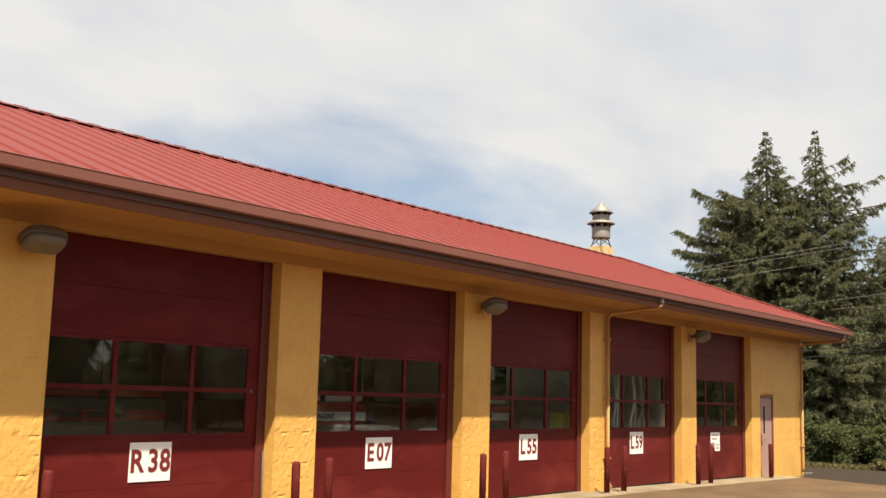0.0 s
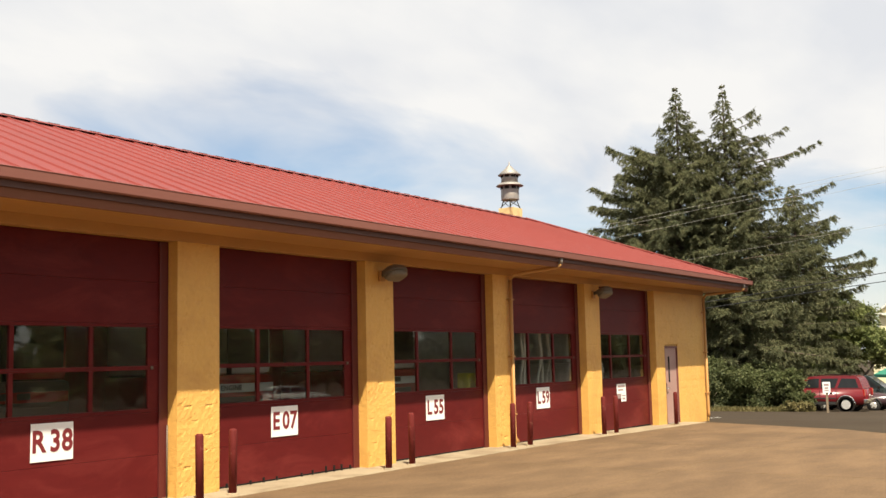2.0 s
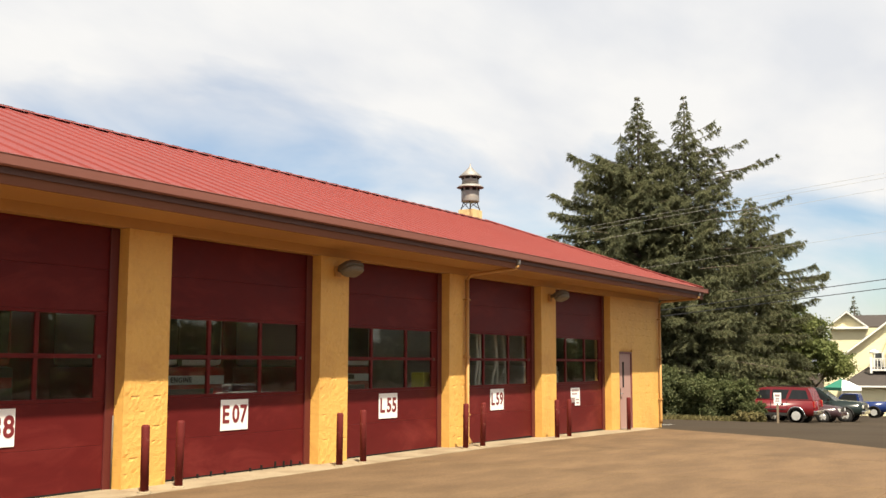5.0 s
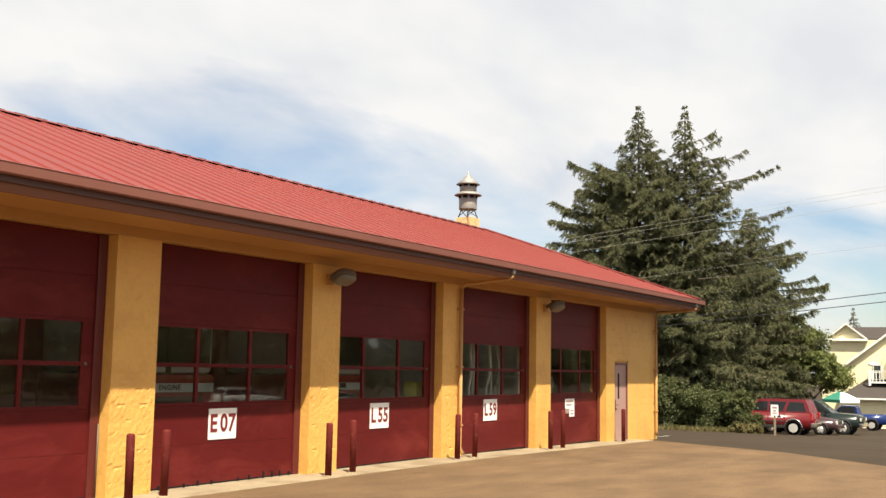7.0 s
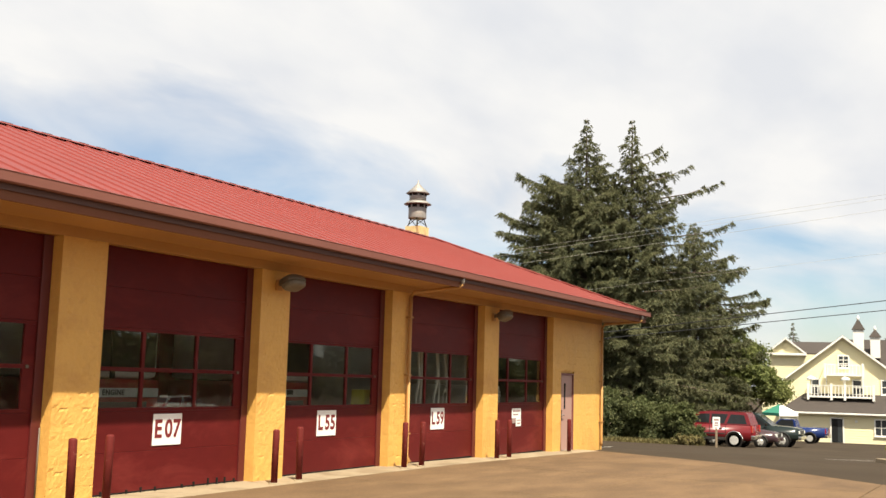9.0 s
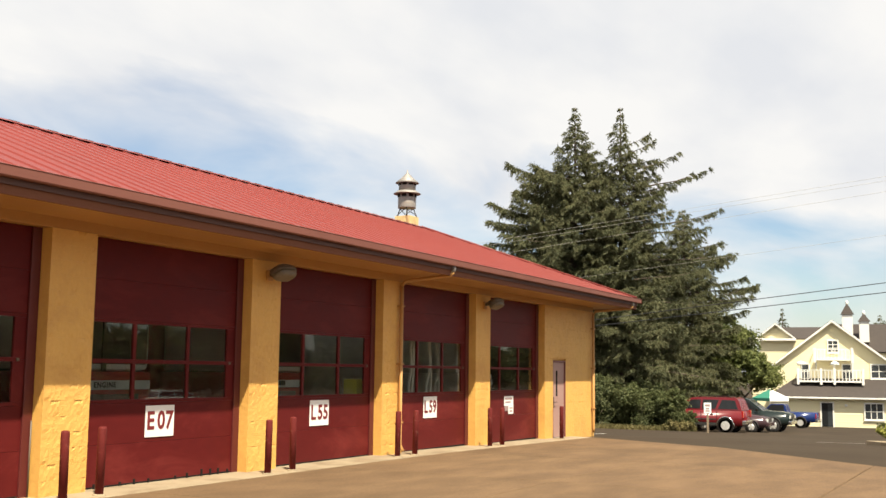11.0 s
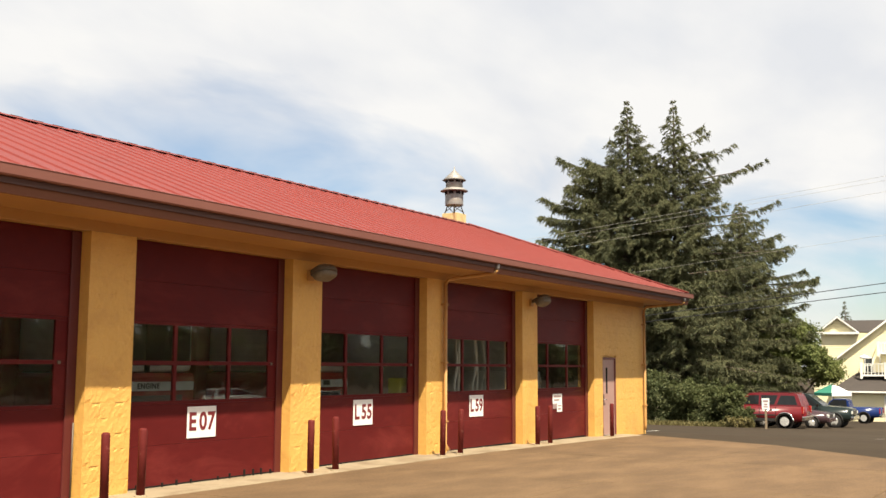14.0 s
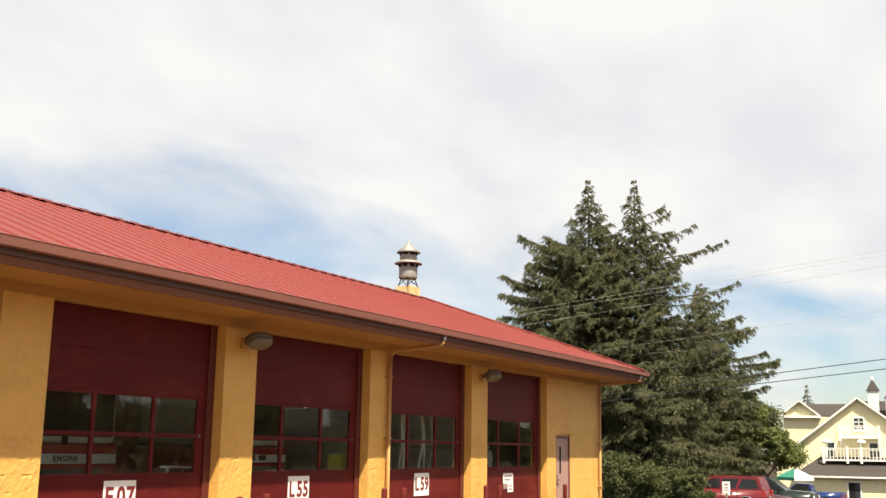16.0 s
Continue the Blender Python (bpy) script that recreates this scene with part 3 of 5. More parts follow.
gutter = thing("gutter", "brown metal gutter along the eave", "gutter", m=pose(0, 0, 0))
bm = bmesh.new()
prof = [(EAVE - 0.004, 3.715), (EAVE - 0.105, 3.715), (EAVE - 0.118, 3.728), (EAVE - 0.130, 3.825), (EAVE - 0.138, 3.84), (EAVE - 0.122, 3.846), (EAVE - 0.114, 3.825), (EAVE - 0.104, 3.74), (EAVE - 0.095, 3.733), (EAVE - 0.004, 3.733)]
a = [bm.verts.new((EXL, y, z)) for y, z in prof]
b = [bm.verts.new((EXR + 0.1, y, z)) for y, z in prof]
for i in range(len(prof)):
    j = (i + 1) % len(prof)
    bm.faces.new((a[i], b[i], b[j], a[j]))
bm.faces.new(a[::-1])
bm.faces.new(b)
part("trough", bm, GUTTER, gutter)
boxpart("end_cap", (EXR + 0.1, EXR + 0.112, EAVE - 0.13, EAVE, 3.715, 3.845), GUTTER, gutter)


def downspout(x_top, x_wall, y_top=EAVE - 0.05, shoe=0.085):
    d = thing("downspout", "yellow painted downspout with a sloping elbow", "downspout", group="downspouts")
    bm = bmesh.new()
    tube(bm, [(x_top, y_top, 3.72), (x_top, y_top, 3.60)], [0.045, 0.04], 10)
    part("outlet", bm, GALV, d, "bare metal outlet")
    bm = bmesh.new()
    tube(bm, [(x_top, y_top, 3.60), (x_top - 0.02, y_top + 0.08, 3.53), (x_wall + 0.03, -0.14, 3.42), (x_wall, -0.075, 3.32)], 0.036, 10)
    part("elbow", bm, SMOOTH_YELLOW, d)
    bm = bmesh.new()
    zb = ground_z(x_wall) + 0.06
    tube(bm, [(x_wall, -0.075, 3.33), (x_wall, -0.075, zb + 0.12), (x_wall, -0.075 - shoe, zb)], 0.04, 10)
    part("pipe", bm, SMOOTH_YELLOW, d)
    for z in (0.6, 1.75, 2.9):
        boxpart("bracket", (x_wall - 0.06, x_wall + 0.06, -0.122, 0.0, z, z + 0.03), SMOOTH_YELLOW, d, 0.004)
    return d


downspout(4.25, 3.88)
downspout(EXR - 0.5, XR - 0.2, shoe=0.0)

# ---- bay doors ----
def bay_door(k):
    x0 = k * S
    z0 = ground_z(x0 + 1.6) - 0.005
    d = thing("door_%d" % (k + 3), "closed dark red sectional bay door with six panes", "bay door", group="bay doors", kind="structure")
    y0, y1 = DOOR_Y, DOOR_Y + 0.05
    bounds = [z0 + 0.02, 0.575, 1.135, 1.715, 2.295, 2.85, TOP + 0.0]
    for n, (a, b) in enumerate(zip(bounds, bounds[1:])):
        bm = bmesh.new()
        if n in (2, 3):
            ga, gb = (1.185, 1.69) if n == 2 else (1.745, 2.25)
            for cols in ((x0 + 0.004, x0 + 0.12), (x0 + 0.95, x0 + 1.01), (x0 + 2.06, x0 + 2.12), (x0 + 2.98, x0 + OPEN - 0.004)):
                box(bm, cols[0], cols[1], y0, y1, ga, gb, 0.006)
            box(bm, x0 + 0.004, x0 + OPEN - 0.004, y0, y1, a + 0.001, ga, 0.004)
            box(bm, x0 + 0.004, x0 + OPEN - 0.004, y0, y1, gb, b - 0.001, 0.004)
            sec = part("section", bm, DOOR_RED, d)
            for p, q in ((0.12, 0.95), (1.01, 2.06), (2.12, 2.98)):
                pane = boxpart("pane", (x0 + p - 0.01, x0 + q + 0.01, y0 + 0.02, y0 + 0.026, ga - 0.01, gb + 0.01), GLASS, sec)
                pane.visible_shadow = False
        else:
            box(bm, x0 + 0.004, x0 + OPEN - 0.004, y0, y1, a + 0.001, b - 0.001, 0.004)
            part("section", bm, DOOR_RED, d)
    # hidden strips added behind the seams to stop light leaking through
    for zs in bounds[1:-1]:
        boxpart("seam_light_stop", (x0 + 0.006, x0 + OPEN - 0.006, y1 + 0.001, y1 + 0.006, zs - 0.02, zs + 0.02), RUBBER, d)
    boxpart("bottom_seal", (x0 + 0.052, x0 + OPEN - 0.152, y0 - 0.012, y1, z0 - 0.01, z0 + 0.032), RUBBER, d, 0.004, "black rubber seal")
    for xa, xb in ((x0 + 0.002, x0 + 0.05), (x0 + OPEN - 0.15, x0 + OPEN - 0.002)):
        boxpart("track", (xa, xb, y0 - 0.03, y0 - 0.004, z0, TOP - 0.002), DOOR_FRAME_RED, d, 0.004)
    boxpart("hinge", (x0 + 3.02, x0 + 3.06, y0 - 0.02, y0, 1.695, 1.735), LAMP_GREY, d, 0.004)
    if k == -2:
        bm = bmesh.new()
        tube(bm, [(x0 + OPEN - 0.03, y0 - 0.05, z0 + 0.01), (x0 + OPEN - 0.03, y0 - 0.05, 0.95)], 0.011, 8)
        part("guard_rail", bm, LAMP_GREY, d, "scuffed bare steel jamb guard")
    if k == -1:
        rnd = random.Random(4)
        for t in (0.28, 0.75, 1.02, 1.3, 1.85, 2.1, 2.42, 2.62, 2.8, 3.02):
            h = rnd.uniform(0.06, 0.12)
            boxpart("stop_bracket", (x0 + t, x0 + t + 0.025, y0 - 0.06, y0 - 0.035, z0 - 0.005, z0 + h), RUBBER, d, 0.003)
    return d


def unit_sign(k, text, xc, squeeze=0.96, zc=0.865, w=0.585, h=0.45):
    s = thing("unit_sign", "white square sign with red lettering on the bay door", "sign", m=pose(k * S + xc, DOOR_Y - 0.005, zc), group="unit signs")
    boxpart("board", (-w / 2, w / 2, -0.008, 0.0, -h / 2, h / 2), WHITE_PAINT, s, 0.002)
    lettering("lettering", text, 0.36, 0.002, SIGN_RED, s, pose(0, -0.011, 0, 90, 0, 0), 0.009, 1.05, squeeze)
    return s


for k in (-2, -1, 0, 1, 2):
    bay_door(k)
unit_sign(-2, "R 38", 1.54, 0.88)
unit_sign(-1, "E 07", 1.53, 0.88)
unit_sign(0, "L 55", 1.49, 0.88)
unit_sign(1, "L 59", 1.53, 0.88)
notice = thing("notice", "faded white notice with illegible print on the bay door", "sign", m=pose(2 * S + 1.48, DOOR_Y - 0.005, 0.80))
boxpart("board", (-0.26, 0.26, -0.008, 0.0, 0.0, 0.24), WHITE_PAINT, notice, 0.002)
boxpart("board", (-0.02, 0.27, -0.0075, 0.0, -0.2, -0.002), WHITE_PAINT, notice, 0.002)
boxpart("board", (-0.25, -0.024, -0.0065, 0.0, -0.12, -0.002), SIGN_GREY, notice, 0.002)
for xa, xb, za, zb in ((-0.22, 0.2, 0.15, 0.2), (-0.2, 0.1, 0.07, 0.11), (0.02, 0.22, -0.07, -0.04), (0.04, 0.2, -0.15, -0.11)):
    boxpart("print_bar", (xa, xb, -0.0105, -0.0085, za, zb), SIGN_GREY, notice)

# ---- pass door ----
pd = thing("door_6", "closed mauve metal door with a narrow glass slit", "door", kind="structure")
zd = ground_z(12.4) + 0.01
bm = bmesh.new()
for d in ((PD0, PD0 + 0.04, -0.002, 0.20, zd, PDZ + 0.05), (PD1 - 0.04, PD1, -0.002, 0.20, zd, PDZ + 0.05), (PD0 + 0.04, PD1 - 0.04, -0.002, 0.20, PDZ + 0.008, PDZ + 0.05)):
    box(bm, *d, 0.004)
part("door_frame", bm, PASS_FRAME, pd)
leaf = boxpart("leaf", (PD0 + 0.044, PD1 - 0.044, 0.035, 0.08, zd + 0.01, PDZ + 0.003), PASS_DOOR, pd, 0.003)
boxpart("glass_slit", (PD0 + 0.30, PD0 + 0.40, 0.029, 0.0345, 1.0, 1.68), CAR_GLASS, leaf, 0.002)
bm = bmesh.new()
box(bm, PD0 + 0.09, PD0 + 0.15, 0.022, 0.0345, 0.70, 0.98, 0.004)
tube(bm, [(PD0 + 0.12, 0.03, 0.84), (PD0 + 0.12, -0.02, 0.84), (PD0 + 0.23, -0.02, 0.84)], 0.012, 8)
part("handle", bm, CHROME, leaf, "bright metal lever handle")
boxpart("threshold", (PD0 + 0.05, PD1 - 0.05, 0.02, 0.2, zd - 0.03, zd + 0.008), GALV, pd, 0.003)


# ---- floodlights ----
def floodlight(x):
    f = thing("floodlight", "weathered grey wall floodlight on the pier", "floodlight", m=pose(x, 0, 3.17), group="floodlights")
    boxpart("back_plate", (-0.08, 0.08, -0.05, -0.006, -0.09, 0.09), SMOOTH_YELLOW, f, 0.02)
    bm = bmesh.new()
    tube(bm, [(0, -0.04, 0.02), (0, -0.16, 0.05)], 0.04, 8)
    part("arm", bm, LAMP_GREY, f)
    # a rounded cast hood over a bulging glass bowl
    m = pose(0, -0.30, 0.03, -27, 0, 0)
    for nm, mat, size, low, high, label in (("housing", LAMP_GREY, (0.245, 0.175, 0.115), -0.012, 0.085, ""), ("lens", LAMP_LENS, (0.228, 0.16, 0.125), -0.105, -0.010, "cloudy prismatic lens")):
        bm = bmesh.new()
        bmesh.ops.create_uvsphere(bm, u_segments=20, v_segments=14, radius=1.0)
        for v in bm.verts:
            q = [math.copysign(abs(c) ** 0.62, c) for c in v.co]  # squared-off form
            v.co = Vector((q[0] * size[0], q[1] * size[1], min(high, max(low, q[2] * size[2]))))
            if v.co.y > 0.08:
                v.co.y = 0.08 + 0.35 * (v.co.y - 0.08)
        for q in bm.faces:
            q.smooth = True
        bmesh.ops.transform(bm, matrix=m, verts=bm.verts[:])
        part(nm, bm, mat, f, label)
    bm = bmesh.new()
    box(bm, -0.245, 0.245, -0.03, 0.03, -0.022, -0.006, 0.004)
    bmesh.ops.transform(bm, matrix=m, verts=bm.verts[:])
    part("rim", bm, LAMP_GREY, f)
    return f


for k in (-2, 0, 2):
    floodlight(k * S - 0.34)


# ---- bollards ----
def bollard(x, y=-0.44, h=0.85, lean=0.0):
    b = thing("bollard", "chipped dark red steel pipe bollard beside the bay door", "bollard", m=pose(x, y, ground_z(x) + 0.004, lean, lean * 0.6, 0), group="bollards")
    bm = bmesh.new()
    lathe(bm, [(0.054, 0), (0.054, h - 0.03), (0.048, h - 0.01), (0.03, h)], sides=16)
    part("pipe", bm, BOLLARD_RED, b)
    bm = bmesh.new()
    lathe(bm, [(0.085, -0.01), (0.085, 0.012), (0.058, 0.02)], sides=16)
    part("collar", bm, PALE_CONCRETE, b)
    return b


for i, x in enumerate((-8.95, -8.3, -4.88, -4.22, -0.80, -0.10, 3.23, 3.84, 7.28, 7.92, 11.75)):
    bollard(x, (-0.5, -0.44, -0.5, -0.42, -0.46, -0.42, -0.42, -0.45, -0.42, -0.42, -0.35)[i], (0.85, 0.87, 0.85, 0.87, 0.84, 0.86, 0.86, 0.86, 0.86, 0.86, 0.85)[i], (0, 0.6, -0.5, 0.4, 0.3, -0.4, 0.5, 1.2, 0, 0.5, 0)[i])

# ---- roof ventilator on its chimney ----
VX, VY = 13.45, 5.45
vent = thing("roof_ventilator", "weathered galvanised two-tier ventilator on a rusty yellow stack", "ventilator", m=pose(VX, VY, 0))
boxpart("stack", (-0.27, 0.27, -0.27, 0.27, 4.6, 6.36), RUST_YELLOW, vent, 0.01, "rust-streaked yellow stack")
bm = bmesh.new()
for a in range(4):
    c, s = math.cos(a * math.pi / 2 + 0.5), math.sin(a * math.pi / 2 + 0.5)
    tube(bm, [(0.30 * c, 0.30 * s, 6.34), (0.19 * c, 0.19 * s, 6.66)], 0.018, 6)
    tube(bm, [(0.30 * c, 0.30 * s, 6.40), (-0.28 * s * 0.8, 0.28 * c * 0.8, 6.62)], 0.012, 6)
part("legs", bm, DARK_STEEL, vent)
bm = bmesh.new()
lathe(bm, [(0.275, 6.62), (0.28, 6.64), (0.28, 7.1), (0.25, 7.12)], sides=24)
part("lower_drum", bm, GALV, vent)
bm = bmesh.new()
lathe(bm, [(0.42, 7.06), (0.43, 7.07), (0.30, 7.16), (0.28, 7.14)], sides=24)
part("lower_flange", bm, GALV, vent)
bm = bmesh.new()
lathe(bm, [(0.26, 7.14), (0.26, 7.42), (0.24, 7.43)], sides=24)
part("upper_drum", bm, GALV, vent)
bm = bmesh.new()
lathe(bm, [(0.36, 7.40), (0.37, 7.41), (0.20, 7.56), (0.03, 7.73), (0.012, 7.84)], sides=24)
part("cap", bm, GALV, vent)
for drum_r, za, zb in ((0.282, 6.96, 7.05), (0.262, 7.33, 7.39)):  # dark slots under each flange
    for a in range(8):
        bm = bmesh.new()
        box(bm, drum_r - 0.012, drum_r + 0.004, -0.07, 0.07, za, zb)
        bmesh.ops.rotate(bm, verts=bm.verts[:], cent=(0, 0, 0), matrix=Matrix.Rotation(a * math.pi / 4 + 0.2, 3, "Z"))
        part("vent_slot", bm, RUBBER, vent)


# ---- trees and planting ----
def foliage_mesh(name, tris, mat, parent=None, kind="", label=""):
    """Joined leaf blades from an array of triangles."""
    tris = np.asarray(tris, dtype=float).reshape(-1, 3, 3)
    n = len(tris)
    me = bpy.data.meshes.new(name)
    me.vertices.add(3 * n)
    me.vertices.foreach_set("co", tris.ravel())
    me.loops.add(3 * n)
    me.loops.foreach_set("vertex_index", np.arange(3 * n))
    me.polygons.add(n)
    me.polygons.foreach_set("loop_start", np.arange(0, 3 * n, 3))
    me.materials.append(mat)
    me.update(calc_edges=True)
    me.validate()
    ob = new(name, me)
    if parent:
        ob.parent = parent
    return tagged(ob, label, kind=kind)


def conifer(x, y, h, rmax, seed, limbs, extra=(), label="", profile_power=0.85, bare=0.0, skirt=1.0, lean=(0, 0)):
    rg = np.random.default_rng(seed)
    z0 = ground_z(x) - 0.05
    tree = thing("spruce_tree", label, "tree", m=pose(x, y, z0), group="spruces")
    bm = bmesh.new()
    tube(bm, [(lean[0] * f, lean[1] * f, h * f) for f in (0, 0.02, 0.1, 0.3, 0.6, 0.85, 0.99)], [0.42, 0.36, 0.31, 0.24, 0.14, 0.06, 0.012], 10)
    part("trunk", bm, BARK, tree)
    spec = []
    whorl = [rg.uniform(0.84, 1.12) for _ in range(60)]
    for i in range(limbs):
        # limbs stand in whorls, and each side of the tree has its own fuller and thinner storeys
        u = 0.03 + 0.955 * ((i + rg.random()) / limbs) ** 0.92
        level = int(u * h / 0.62)
        u = min(0.985, max(0.03, 0.72 * u + 0.28 * (level + 0.5) * 0.62 / h))
        az = i * 2.39996 + rg.normal(0, 0.25)
        prof = (1 - u) ** profile_power * (0.8 + 0.2 * skirt) if u > 0.22 else (1 - u) ** profile_power * (0.72 + 1.2 * u)
        clump = 0.80 + 0.26 * math.sin(21.7 * u + seed) * math.sin(2 * az + seed)
        L = max(0.10, min(rmax * 0.98, rmax * 1.6 * prof * (1 - 0.25 * u)) * rg.uniform(0.62, 1.12) * clump * whorl[level % 60])
        spec.append((u, az, L * (0.65 if rg.random() < 0.2 else 1.0), 1.15))
    spec = [q for q in spec if q[0] < 0.55 or rg.random() > 0.06]
    spec = [(u, az, L * (1.0 if u < 0.66 else 1.0 - 0.75 * (u - 0.66)), w) for u, az, L, w in spec]
    for u, az, L, dens in extra:
        spec.append((u, az, L, dens))
    tris = []
    bark = bmesh.new()
    up = np.array((0.0, 0.0, 1.0))
    for u, az, L, dens in spec:
        hd = np.array((math.cos(az), math.sin(az), 0.0))
        sd = np.array((-hd[1], hd[0], 0.0))
        base = np.array((lean[0] * u, lean[1] * u, h * u))
        rise = 0.30 * u + rg.uniform(-0.06, 0.12)
        droop = 0.42 * (1 - u) + 0.08
        tip_up = 0.12 + 0.20 * rg.random()
        f = lambda s: base + hd * (L * s) + up * (L * (rise * s - droop * s * s + tip_up * s ** 3)) + sd * (0.10 * L * math.sin(3 * s + az))
        if L > 1.0:
            tube(bark, [f(0), f(0.35), f(0.65), f(0.9)], [0.02 + 0.012 * L, 0.014 + 0.007 * L, 0.008 + 0.003 * L, 0.006], 5)
        n = max(7, int(L / 0.085 * dens))
        ss = np.sqrt(rg.random(n)) * (1 - bare) + bare
        ss = np.clip(0.10 + 0.92 * ss, 0.05, 1.02)
        for s in ss:
            p = f(s)
            reach = min(1.1, (0.33 + 0.46 * (1.05 - s) * min(1.0, L * 0.45)) * rg.uniform(0.5, 1.3)) * (0.7 if dens < 1 else 1.0)
            reach = min(reach, 0.06 + 0.45 * L)
            side = rg.choice((-1, 1))
            d = hd * rg.uniform(0.25, 0.9) + sd * side * rg.uniform(0.35, 1.0) + up * rg.uniform(-0.62, 0.22)
            d /= np.linalg.norm(d)
            k = max(8, int(reach / 0.0150))
            q = rg.random(k)[:, None]
            start = p + d * reach * q - up * (reach * 0.42 * q ** 2)
            dirs = d * rg.uniform(0.4, 1.1, (k, 1)) + rg.normal(0, 0.42, (k, 3)) - up * rg.uniform(0.0, 0.8, (k, 1))
            dirs /= np.linalg.norm(dirs, axis=1)[:, None]
            ln = rg.uniform(0.10, 0.29, (k, 1)) * min(1.0, 0.28 + 0.5 * L)
            wv = np.cross(dirs, rg.normal(0, 1, (k, 3)))
            wv /= np.linalg.norm(wv, axis=1)[:, None] + 1e-6
            wd = rg.uniform(0.014, 0.031, (k, 1))
            tris.append(np.stack((start - wv * wd, start + wv * wd, start + dirs * ln), axis=1))
    tagged(part("limb_wood", bark, BARK, tree), kind="stuff")
    foliage_mesh("crown", np.concatenate(tris), NEEDLES, tree)
    return tree


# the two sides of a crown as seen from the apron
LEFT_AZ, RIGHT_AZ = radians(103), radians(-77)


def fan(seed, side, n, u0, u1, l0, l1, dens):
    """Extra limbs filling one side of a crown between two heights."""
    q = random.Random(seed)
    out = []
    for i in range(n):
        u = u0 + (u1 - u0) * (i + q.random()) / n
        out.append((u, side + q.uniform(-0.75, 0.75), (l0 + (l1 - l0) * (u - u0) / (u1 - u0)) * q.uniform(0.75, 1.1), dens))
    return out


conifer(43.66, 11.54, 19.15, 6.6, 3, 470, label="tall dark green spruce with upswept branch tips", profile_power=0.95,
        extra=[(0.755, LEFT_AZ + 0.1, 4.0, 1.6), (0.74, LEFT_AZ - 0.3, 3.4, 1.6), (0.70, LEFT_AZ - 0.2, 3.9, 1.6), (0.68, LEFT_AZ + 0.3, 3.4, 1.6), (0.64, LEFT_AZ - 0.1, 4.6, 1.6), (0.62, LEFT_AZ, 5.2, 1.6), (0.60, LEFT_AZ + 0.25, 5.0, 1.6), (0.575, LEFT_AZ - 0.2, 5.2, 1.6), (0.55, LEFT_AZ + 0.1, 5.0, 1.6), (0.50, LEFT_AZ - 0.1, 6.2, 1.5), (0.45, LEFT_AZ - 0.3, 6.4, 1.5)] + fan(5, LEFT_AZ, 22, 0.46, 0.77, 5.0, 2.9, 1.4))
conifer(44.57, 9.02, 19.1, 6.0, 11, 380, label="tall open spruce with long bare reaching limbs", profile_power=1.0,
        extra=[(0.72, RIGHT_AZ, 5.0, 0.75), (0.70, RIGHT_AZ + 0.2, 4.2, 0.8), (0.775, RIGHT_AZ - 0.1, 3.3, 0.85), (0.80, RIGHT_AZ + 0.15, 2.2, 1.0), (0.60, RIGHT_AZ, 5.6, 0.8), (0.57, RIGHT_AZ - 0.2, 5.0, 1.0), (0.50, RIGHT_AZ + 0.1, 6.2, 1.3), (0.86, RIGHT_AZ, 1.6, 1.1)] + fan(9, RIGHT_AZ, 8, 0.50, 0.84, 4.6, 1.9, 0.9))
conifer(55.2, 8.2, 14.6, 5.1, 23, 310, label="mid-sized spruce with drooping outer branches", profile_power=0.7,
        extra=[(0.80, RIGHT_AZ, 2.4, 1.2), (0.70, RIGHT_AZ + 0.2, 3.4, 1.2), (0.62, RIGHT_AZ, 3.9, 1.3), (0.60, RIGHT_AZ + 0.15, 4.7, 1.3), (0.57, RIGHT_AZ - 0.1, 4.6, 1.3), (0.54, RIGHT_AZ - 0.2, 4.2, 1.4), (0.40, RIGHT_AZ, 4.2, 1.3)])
conifer(42.6, 14.6, 11.5, 5.6, 31, 190, label="lower spruce half hidden behind the station roof", profile_power=0.7)
conifer(45.8, 8.6, 9.3, 4.2, 41, 190, label="bushy young spruce between the tall ones", profile_power=0.6)
conifer(113.7, 12.5, 13.0, 2.6, 51, 150, label="small distant spruce above the roofs", profile_power=0.8)
conifer(135.1, 3.9, 13.6, 3.8, 57, 150, label="distant spruce beyond the yellow house", profile_power=0.7)


